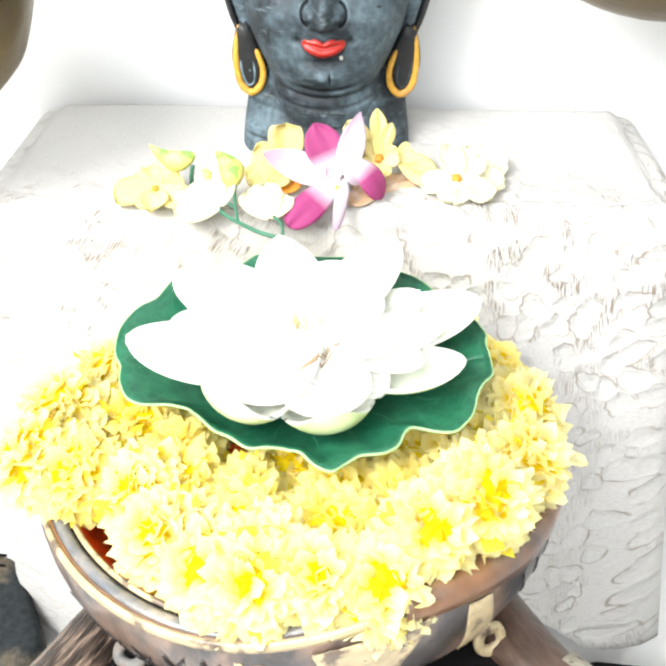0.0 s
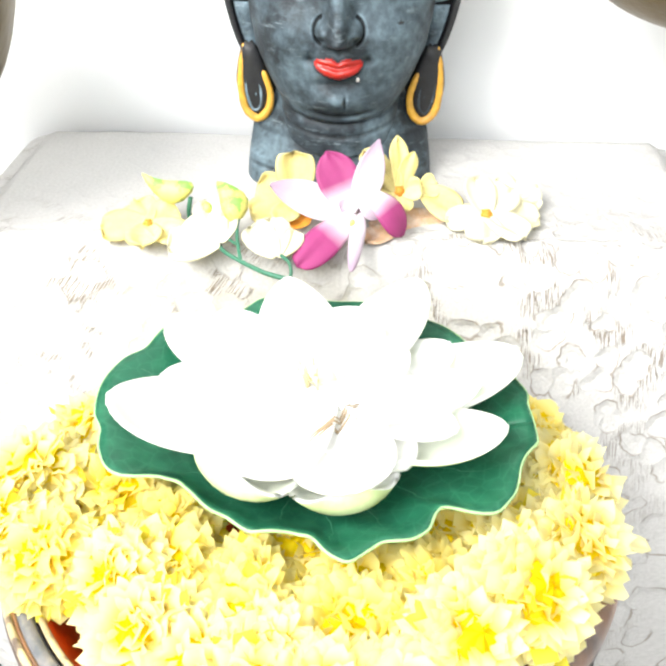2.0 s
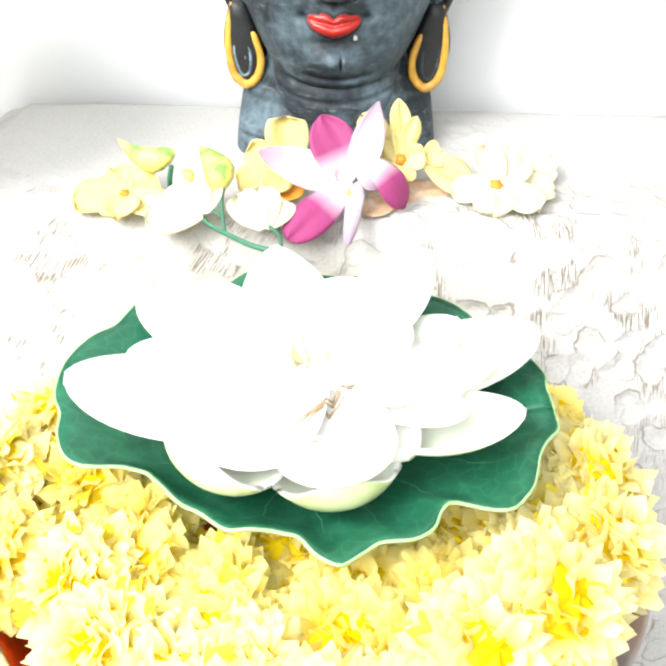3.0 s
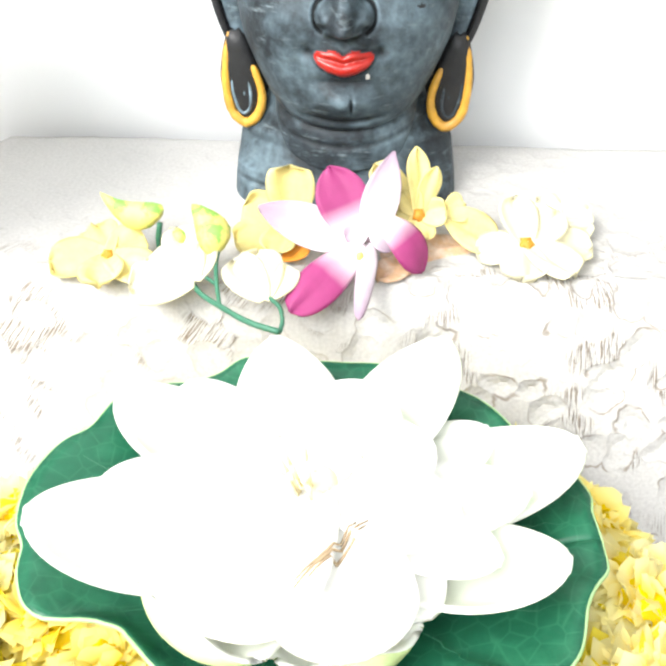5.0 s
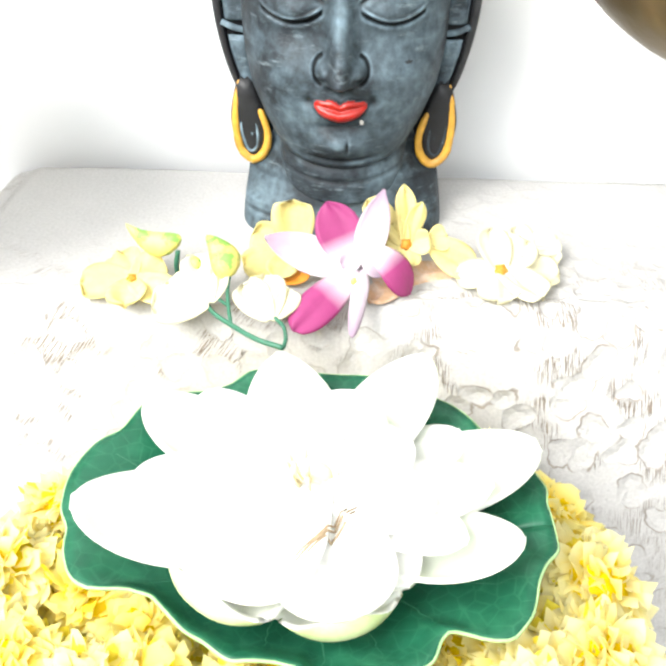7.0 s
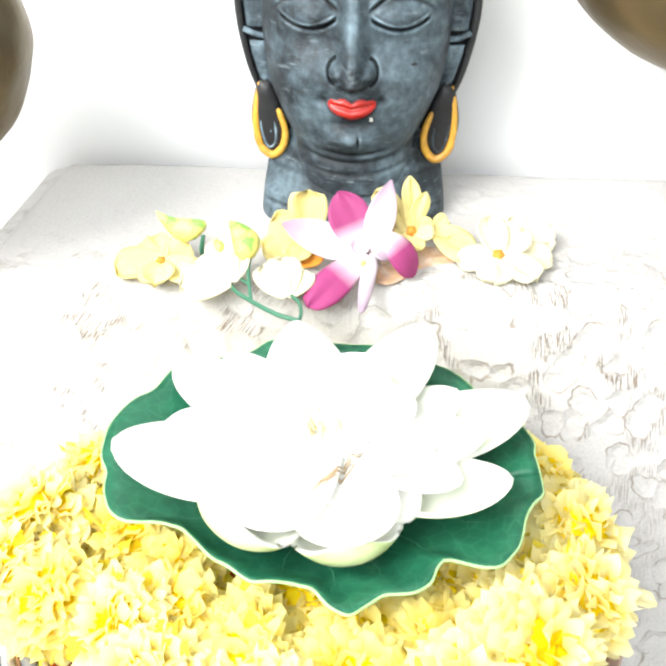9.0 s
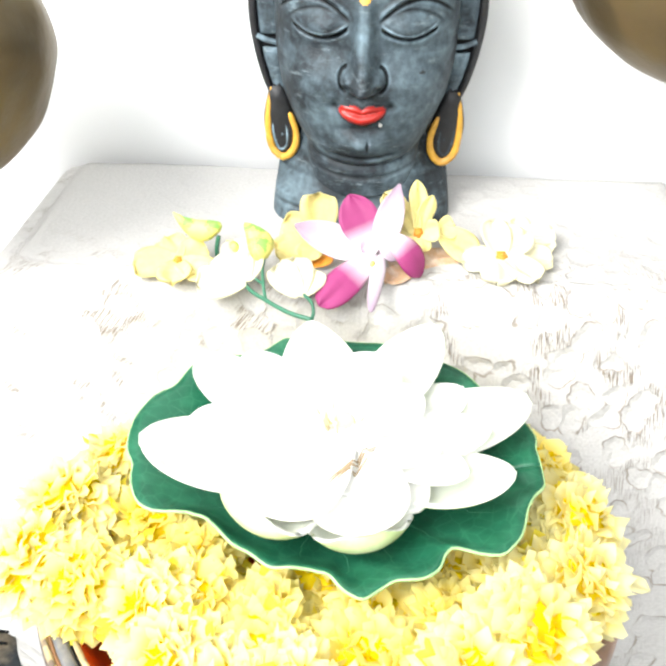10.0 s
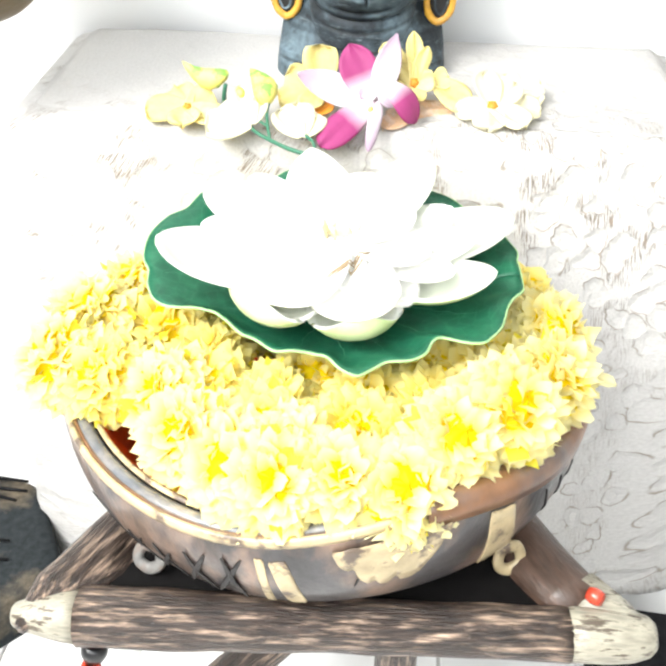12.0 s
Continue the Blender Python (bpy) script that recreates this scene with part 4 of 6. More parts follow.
    hung_log("stretcher", (-0.060, 0.07, STOOL_Z - 0.016), (0.070, 0.072, STOOL_Z - 0.016), 0.0115, 11, st, LOG)
    return tagged(st, "three-cornered stool of dark weathered logs with cream corner caps", "stool")


log_stool()


def ring_bead(name, at, radius, hole, height, mat, axis, label, category, parent=None):
    prof = [(hole, -height * 0.42), (radius * 0.8, -height * 0.5), (radius, -height * 0.15), (radius, height * 0.15), (radius * 0.8, height * 0.5),
            (hole, height * 0.42), (hole, -height * 0.42)]
    v, f = lathe_data(prof, 24)
    ob = mesh_object(name, v, f, mat, parent)
    ob.matrix_basis = frame_to(at, axis) @ Matrix.Rotation(radians(-90), 4, "X")
    if category:
        tagged(ob, label, category)
    elif label:
        tagged(ob, label)
    return ob


ring_bead("bead", (0.1575, -0.1165, 0.3130), 0.0048, 0.0016, 0.0090, BEAD_RED, (0.75, -0.55, 0.1), "small round red bead resting on the stool corner", "bead")
tassel = empty("bead_tassel", (-0.128, -0.146, 0.272))
ring_bead("bead", (0.0, 0.0, -0.002), 0.0078, 0.002, 0.013, BEAD_BLACK, (0.2, 0.1, 1), "black bead", "", tassel)
ring_bead("bead", (-0.002, -0.006, -0.0135), 0.0062, 0.0018, 0.0115, BEAD_RED, (0.05, 0.1, 1), "red bead", "", tassel)
hoop = [(0.0045 * math.sin(a) - 0.003, -0.006, -0.0275 + 0.0085 * math.cos(a)) for a in np.linspace(0, 2 * math.pi, 25)]
v, f = tube_data(hoop, 0.0006, 6)
mesh_object("wire_loop", v, f, WIRE, tassel, "thin steel wire loop")
v, f = tube_data([(0.0, 0.0, 0.012), (0, 0, 0.004), (-0.001, -0.003, -0.006), (-0.002, -0.006, -0.018)], 0.0008, 6)
mesh_object("string", v, f, BEAD_BLACK, tassel)
v, f = lathe_data([(0.0005, -0.0085), (0.005, -0.008), (0.0078, -0.005), (0.0085, 0.0), (0.0080, 0.005), (0.005, 0.008), (0.0005, 0.0085)], 20)
mesh_object("pale_bead", v * np.array((1.0, 0.7, 1.0)) + np.array((0.0175, 0.006, -0.006)), f, FOAM_WHITE, tassel, "smooth white bead")
tagged(tassel, "black and red beads with a wire loop hanging from the stool", "tassel")

# ---- painted bowl ----
BOWL = (-0.006, 0.009)


def bowl_lift(a):
    """The rim stands higher on the south-east quarter."""
    d = (a - math.radians(-66) + math.pi) % (2 * math.pi) - math.pi
    return 0.021 * math.exp(-(d / 0.48) ** 2)


def bowl_wobble(a, r, z):
    up = max(0.0, min(1.0, (z - 0.31) / 0.072))
    return 0.0012 * math.sin(3 * a + 1) * up, bowl_lift(a) * up + 0.0008 * math.sin(5 * a) * up


def bowl_place(a, z, proud=0.0):
    """A place on the outer wall."""
    r = float(np.interp(z, [0.309, 0.314, 0.328, 0.348, 0.374], [0.128, 0.141, 0.1550, 0.1628, 0.166])) + proud
    dr, dz = bowl_wobble(a, r, z)
    return np.array((BOWL[0] + (r + dr) * math.cos(a), BOWL[1] + (r + dr) * math.sin(a), z + dz))


def painted_bowl():
    bowl = empty("painted_bowl", (0, 0, 0))
    body = [(0.001, 0.3085), (0.09, 0.3085), (0.128, 0.309), (0.135, 0.3110), (0.140, 0.314), (0.1485, 0.3205), (0.1550, 0.328), (0.1595, 0.338), (0.1628, 0.348), (0.1648, 0.359), (0.166, 0.374), (0.165, 0.3805)]
    inside = [(0.1480, 0.3825), (0.143, 0.370), (0.132, 0.352), (0.110, 0.332), (0.085, 0.321), (0.001, 0.320)]
    v, f = lathe_data(body, 128, BOWL, 1.0, bowl_wobble)
    mesh_object("body", v, f, BOWL_DARK, bowl)
    v, f = lathe_data(inside, 128, BOWL, 1.0, bowl_wobble)
    mesh_object("lining", v, f, BOWL_RED, bowl, "red painted inside of the bowl")
    # banded rim on the west and back, bare brown clay on the south-east
    bands = [("rim_band", 0.1650, 0.1618, 0.0026, BOWL_CREAM), ("rim_band", 0.1618, 0.1598, 0.0010, BOWL_BROWN),
             ("rim_band", 0.1598, 0.1525, 0.0020, BOWL_GREY), ("rim_band", 0.1525, 0.1514, 0.0008, GROOVE), ("rim_band", 0.1514, 0.1480, 0.0026, BOWL_CREAM)]
    for name, r0, r1, rise, mat in bands:
        pts = []
        for a in np.linspace(math.radians(40), math.radians(292), 110):
            row = []
            for g, h in ((0.0, -0.004), (0.0, 0.0), (0.3, rise * 0.8), (0.7, rise * 0.8), (1.0, 0.0), (1.0, -0.004)):
                r = r0 + (r1 - r0) * g
                dr, dz = bowl_wobble(a, r, 0.3815)
                row.append((BOWL[0] + (r + dr) * math.cos(a), BOWL[1] + (r + dr) * math.sin(a), 0.3812 + dz + h))
            pts.append(row)
        v, f = sheet(np.array(pts)[:, ::-1], 0.0006)
        mesh_object(name, v, f, mat, bowl)
    pts = []
    for a in np.linspace(math.radians(-68), math.radians(40), 70):
        row = []
        for r, h in ((0.1662, -0.010), (0.1668, -0.003), (0.1645, 0.0022), (0.1585, 0.0038), (0.1520, 0.0025), (0.1480, -0.001), (0.1460, -0.008)):
            dr, dz = bowl_wobble(a, r, 0.3815)
            k = 0.0007 * noise.noise(Vector((a * 14, r * 200, 0)))
            row.append((BOWL[0] + (r + dr) * math.cos(a), BOWL[1] + (r + dr) * math.sin(a), 0.3812 + dz + h + k))
        pts.append(row)
    v, f = sheet(np.array(pts)[:, ::-1], 0.0008)
    mesh_object("rim", v, f, BOWL_BROWN, bowl, "worn brown clay rim")

    def patch(name, low, high, mat, proud=0.0005):
        """A painted patch on the wall between a lower and an upper outline, each a line of (degrees, height)."""
        a0, a1 = low[0][0], low[-1][0]
        rows = []
        for a in np.linspace(a0, a1, max(8, int(abs(a1 - a0) * 2.2))):
            z0 = np.interp(a, [p[0] for p in low], [p[1] for p in low])
            z1 = np.interp(a, [p[0] for p in high], [p[1] for p in high])
            k = 0.0012 * noise.noise(Vector((a * 0.7, z0 * 90, 2.0)))
            rows.append([bowl_place(radians(float(a)), float(z0 + k + (z1 - z0 + 0.0002) * g), proud) for g in np.linspace(0, 1, 6)])
        v, f = sheet(np.array(rows), 0.0009)
        mesh_object(name, v, f, mat, bowl)

    def groove(a0, z0, a1, z1, half, proud=0.0007):
        """A dark cut across the wall."""
        rows = []
        for u in np.linspace(0, 1, 9):
            a, z = a0 + (a1 - a0) * u, z0 + (z1 - z0) * u
            w = half * math.sqrt(max(0.06, math.sin(math.pi * u)))
            rows.append([bowl_place(radians(a + g * w / 0.0027), z, proud) for g in (-1, -0.4, 0.4, 1)])
        v, f = sheet(np.array(rows), 0.0007)
        mesh_object("groove", v, f, INCISED, bowl)

    # cream strokes, a ribbed fan and two blocks
    patch("painted_stroke", [(-97.9, 0.370), (-96.6, 0.316), (-95.0, 0.316)], [(-97.9, 0.371), (-96.3, 0.371), (-95.0, 0.317)], BOWL_CREAM)
    patch("painted_stroke", [(-95.4, 0.368), (-91.9, 0.319), (-89.0, 0.329)], [(-95.4, 0.369), (-92.4, 0.370), (-89.0, 0.330)], BOWL_CREAM)
    fingers = [(-84.5 + 21 * g / 60, 0.3455 + 0.0235 * max(0.0, 1 - g / 22) ** 1.2 + 0.026 * max(0.0, (g - 40) / 20) ** 1.6 + 0.0045 * abs(math.cos(math.pi * g / 11)) ** 6 * (g < 36)) for g in range(61)]
    patch("painted_fan", fingers, [(-84.5, 0.3745), (-63.5, 0.3745)], BOWL_CREAM, 0.0016)
    patch("painted_block", [(-54.7, 0.370), (-52.3, 0.3275), (-48.6, 0.327), (-45.5, 0.338)], [(-54.7, 0.371), (-48.9, 0.371), (-45.5, 0.340)], BOWL_CREAM, 0.0009)
    patch("painted_block", [(-47.4, 0.3400), (-46.4, 0.327), (-43.8, 0.327)], [(-47.4, 0.3410), (-45.5, 0.338), (-43.8, 0.334)], BOWL_CREAM, 0.0009)
    for a0, a1 in ((-80.2, -78.6), (-75.6, -73.8), (-70.2, -69.6)):
        groove(a0, 0.345, a1, 0.364, 0.0006)
    groove(-47.4, 0.339, -49.6, 0.366, 0.0010)
    groove(-44.5, 0.331, -47.2, 0.334, 0.0008)
    # incised lattice on the front wall
    for a0, z0, a1, z1 in ((-141, 0.3420, -134.5, 0.3290), (-133.5, 0.3400, -128.0, 0.3280), (-126.5, 0.3460, -121.0, 0.3280), (-119.4, 0.3500, -113.6, 0.3280), (-111.6, 0.3583, -106.7, 0.3280),
                           (-103.9, 0.3638, -100.7, 0.3300), (-115.5, 0.3490, -119.7, 0.3280), (-107.4, 0.3620, -113.0, 0.3280), (-100.3, 0.3650, -106.7, 0.3286),
                           (-123.0, 0.3460, -127.5, 0.3290), (-130.5, 0.3400, -135.0, 0.3290)):
        groove(a0, z0 + 0.005, a1, z1 - 0.001, 0.0017, 0.0008 if a0 < -118 else 0.0015)
    for k in range(5):
        groove(-34 + k * 6, 0.340, -38 + k * 6, 0.366, 0.0012)
    # pierced lugs under the rim
    for a, at in ((-141, (-0.0990, -0.1105, 0.3135)), (-36, (0.1120, -0.0900, 0.3090))):
        prof = [(0.0040, -0.0016), (0.0094, -0.0018), (0.0106, 0.0), (0.0094, 0.0018), (0.0040, 0.0016), (0.0040, -0.0016)]
        v, f = lathe_data(prof, 28, (0, 0), 1.15, lambda g, r, q: (0.0004 * math.sin(2 * g + 1) + 0.0002 * math.sin(5 * g), 0.0004 * math.sin(3 * g)))
        ob = mesh_object("lug", v, f, LUG if a < -90 else BOWL_CREAM, bowl, "chalky pale pierced lug" if a < -90 else "stained cream pierced lug")
        ob.matrix_basis = frame_to(at, (0.35 if a > -90 else -0.25, -1.0, 0.45)) @ Matrix.Rotation(radians(-90), 4, "X")
    return tagged(bowl, "painted clay bowl with banded rim and red inside on a stool", "bowl")


painted_bowl()

# ---- marigolds ----


def marigold(seed, fresh=MARIGOLD_LIT):
    """A pompon of broad ruffled petals about 6 cm across, built at the origin and facing up."""
    rng = np.random.default_rng(seed)
    head = empty("marigold")
    groups = {"petals": [], "under_petals": []}
    outer = []
    rows_, cols_ = 6, 5
    uv = [(c / (cols_ - 1), r / (rows_ - 1)) for r in range(rows_) for c in range(cols_)]
    count = 230
    for k in range(count):
        # spread evenly from the pole down past the equator, each curling outwards over the next
        h = 1 - 1.34 * (k + 0.5) / count
        el = math.asin(max(-1, h)) + 0.20 + rng.uniform(-0.20, 0.20)
        az = k * 2.39996 + rng.uniform(-0.3, 0.3)
        ln = 0.0300 * rng.uniform(0.80, 1.12)
        low = h < -0.12
        pts = petal_points(ln, 0.0078 * rng.uniform(0.55, 1.35), bend=rng.uniform(-1.6, -0.3), cup=rng.uniform(-0.3, 0.3), wide=0.82, tip=0.28, end=0.75,
                           rows=rows_, cols=cols_, wave=0.26, seed=int(rng.integers(1e9)), notch=0.17, root=0.30)
        way = (math.cos(az) * math.cos(el), math.sin(az) * math.cos(el), math.sin(el))
        up = (-math.cos(az) * math.sin(el), -math.sin(az) * math.sin(el), math.cos(el))
        m = frame_to((0, 0, 0), way, up) @ Matrix.Rotation(rng.normal(0, 0.30), 4, "Y")
        v, f = moved(pts, m).reshape(-1, 3), grid_faces(rows_, cols_)
        # low petals take the deep tone, painting the shade between heads
        if low and k % 3 == 0:
            outer.append((v, f, 0))
        else:
            groups["petals" if rng.uniform() < (0.95 if h > 0.0 else 0.5) else "under_petals"].append((v, f, 0))
    for name, mat in (("petals", fresh), ("under_petals", MARIGOLD_GAP)):
        v, f, _ = joined(groups[name])
        tagged(mesh_object(name, v, f, mat, head, smooth=True, uvs=uv * len(groups[name])), kind="stuff")
    for v, f, _ in outer:
        mesh_object("petal", v, f, MARIGOLD_GAP, head, uvs=uv)
    # added ball that keeps the gaps between petals bright yellow
    v, f = lathe_data([(0.0205 * math.cos(e) + 0.0002, 0.0205 * math.sin(e)) for e in np.linspace(-1.2, 1.57, 14)], 28, (0, 0), 1.0,
                      lambda g, r, q: (0.0022 * math.sin(7 * g + q * 900), 0.0012 * math.sin(5 * g + q * 700)))
    mesh_object("gap_fill", v, f, MARIGOLD_GAP, head)
    v, f = lathe_data([(0.001, -0.014), (0.005, -0.012), (0.008, -0.004), (0.009, 0.003), (0.004, 0.006)], 12)
    mesh_object("calyx", v, [q for q in f], CALYX, head)
    return tagged(head, "fresh frilled yellow marigold flower head heaped in a bowl", "marigold", "marigolds in the bowl")


KINDS = [marigold(11 + k, MARIGOLD_LIT if k < 3 else MARIGOLD_SHADED) for k in range(5)]
HEAP = [
    # azimuth, radius, height, size, tilt outward: the outer ring over the rim
    (197, 0.150, 0.401, 1.10, 60), (184, 0.138, 0.405, 1.10, 48), (160, 0.140, 0.402, 1.05, 45), (138, 0.138, 0.400, 1.0, 45), (115, 0.135, 0.398, 1.0, 45),
    (92, 0.132, 0.398, 1.0, 45), (68, 0.134, 0.398, 1.0, 45), (44, 0.137, 0.402, 1.05, 45), (22, 0.136, 0.404, 1.1, 48), (0, 0.137, 0.400, 1.1, 55),
    (-20, 0.141, 0.403, 1.08, 56), (-40, 0.135, 0.410, 1.15, 50), (-71, 0.137, 0.404, 1.05, 55), (-83, 0.130, 0.408, 0.95, 46), (-96, 0.139, 0.402, 1.06, 56),
    (-106, 0.132, 0.400, 1.08, 52), (-122, 0.124, 0.400, 1.05, 48), (-138, 0.110, 0.404, 1.06, 42), (-153, 0.129, 0.402, 1.02, 48),
    # the second ring, under the edge of the leaf
    (-172, 0.095, 0.418, 1.05, 28), (-132, 0.092, 0.420, 1.1, 30), (-103, 0.097, 0.419, 1.1, 30), (-76, 0.097, 0.416, 1.05, 30), (-48, 0.098, 0.416, 1.0, 30),
    (-18, 0.098, 0.416, 1.05, 28), (14, 0.098, 0.416, 1.05, 25), (50, 0.095, 0.414, 1.0, 22), (90, 0.095, 0.412, 1.0, 22), (130, 0.095, 0.414, 1.0, 22),
    (-116, 0.118, 0.398, 1.0, 40), (-56, 0.133, 0.410, 1.0, 50), (-28, 0.118, 0.402, 0.95, 40), (-96, 0.118, 0.404, 0.95, 40),
    (-66, 0.106, 0.396, 1.0, 30), (-68, 0.078, 0.414, 1.0, 15), (-108, 0.078, 0.414, 1.0, 15), (-36, 0.078, 0.412, 1.0, 15), (-150, 0.078, 0.412, 1.0, 15),
    # the bed beneath
    (30, 0.050, 0.402, 1.1, 5), (150, 0.050, 0.402, 1.1, 5), (-90, 0.050, 0.402, 1.1, 5), (-140, 0.075, 0.372, 1.0, 10), (-60, 0.085, 0.370, 1.0, 10), (60, 0.085, 0.370, 1.0, 10),
    (180, 0.080, 0.372, 1.0, 10), (0, 0.090, 0.372, 1.0, 10), (120, 0.085, 0.372, 1.0, 10),
]
rng = np.random.default_rng(5)
for k, (az, rad, z, size, tilt) in enumerate(HEAP):
    a = radians(az)
    if rad > 0.112:
        rad, tilt = rad * 1.05, tilt * 0.65
    if -60 < az < 12 and rad > 0.112:
        rad, z = rad * 0.935, z + 0.005
    if -146 < az < -88 and rad > 0.115:
        rad, z = rad * 0.94, z + 0.003
    if 5 < az < 175:
        rad, z = rad * 0.94, z - 0.012
    if rad < 0.112:
        z = min(z, (0.394 if rad < 0.06 else 0.400) + 0.25 * max(0.0, rad - 0.095))
    m = Matrix.Translation((BOWL[0] + rad * math.cos(a), BOWL[1] + rad * math.sin(a), z - 0.006)) @ Matrix.Rotation(a, 4, "Z") \
        @ Matrix.Rotation(radians(tilt), 4, "Y") @ Matrix.Rotation(rng.uniform(0, 6.28), 4, "Z") @ Matrix.Scale(size, 4)
    if k < len(KINDS):
        KINDS[k].matrix_basis = m
    else:
        # inner heads, shaded by the leaf, get the golden kinds; flowers vary too
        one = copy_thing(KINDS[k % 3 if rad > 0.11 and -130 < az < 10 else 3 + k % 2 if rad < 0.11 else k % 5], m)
        one.scale = (size, size, size)
v, f = sheet(moved(petal_points(0.021, 0.0055, -0.2, 0.3, wide=0.7, rows=7, cols=5, wave=0.2, seed=4), frame_to((0.146, -0.028, 0.402), (0.9, -0.35, 0.05))), 0.0005)
tagged(mesh_object("loose_petal", v, f, STRAY), "single pale yellow petal sticking out of the marigolds", "petal")

# ---- lotus on its leaf ----
LOTUS = (0.0, 0.009)
LEAF_MID = (0.0, 0.004)
# scallops of the leaf's edge: degrees round, and how far it stands out (+) or is drawn in (-), in millimetres
SCALLOPS = [(-178, 4), (-174, -1), (-168, 1), (-160, 1), (-155, -3), (-152, -15), (-146, -21), (-135, -18), (-122, -15), (-111, -12), (-98, -15), (-90, -13),
            (-85, -5), (-79, -1), (-74, -5), (-67, -9), (-58, -6), (-52, -8), (-46, -15), (-41, -17), (-38, -8), (-34, 0), (-26, -1), (-16, -6), (-11, -5), (-7, -1), (0, -3), (6, -4), (11, 0), (20, -3),
            (33, -5), (48, 0), (68, 3), (88, 3), (97, 1), (113, 8), (121, 2), (129, -2), (136, 7), (143, 11), (150, 6), (155, 3), (160, 8), (172, 7)]


def leaf_edge(a):
    """The radius and the height of the wavy leaf edge at angle a; the leaf leans forward."""
    d = (math.degrees(a) + 180) % 360 - 180
    xs = [p[0] + o for o in (-360, 0, 360) for p in SCALLOPS]
    ys = [p[1] for p in SCALLOPS] * 3
    q = 0.001 * float(np.mean([np.interp(d + o, xs, ys) for o in (-1.5, -0.5, 0.5, 1.5)]))
    q *= 1.2 if q < 0 else 1.0
    r = 1 / math.hypot(math.cos(a) / 0.111, math.sin(a) / 0.087) + 0.92 * q
    return r, 0.4515 + 0.158 * r * math.sin(a) - 0.05 * min(q, 0.0) - 0.0020


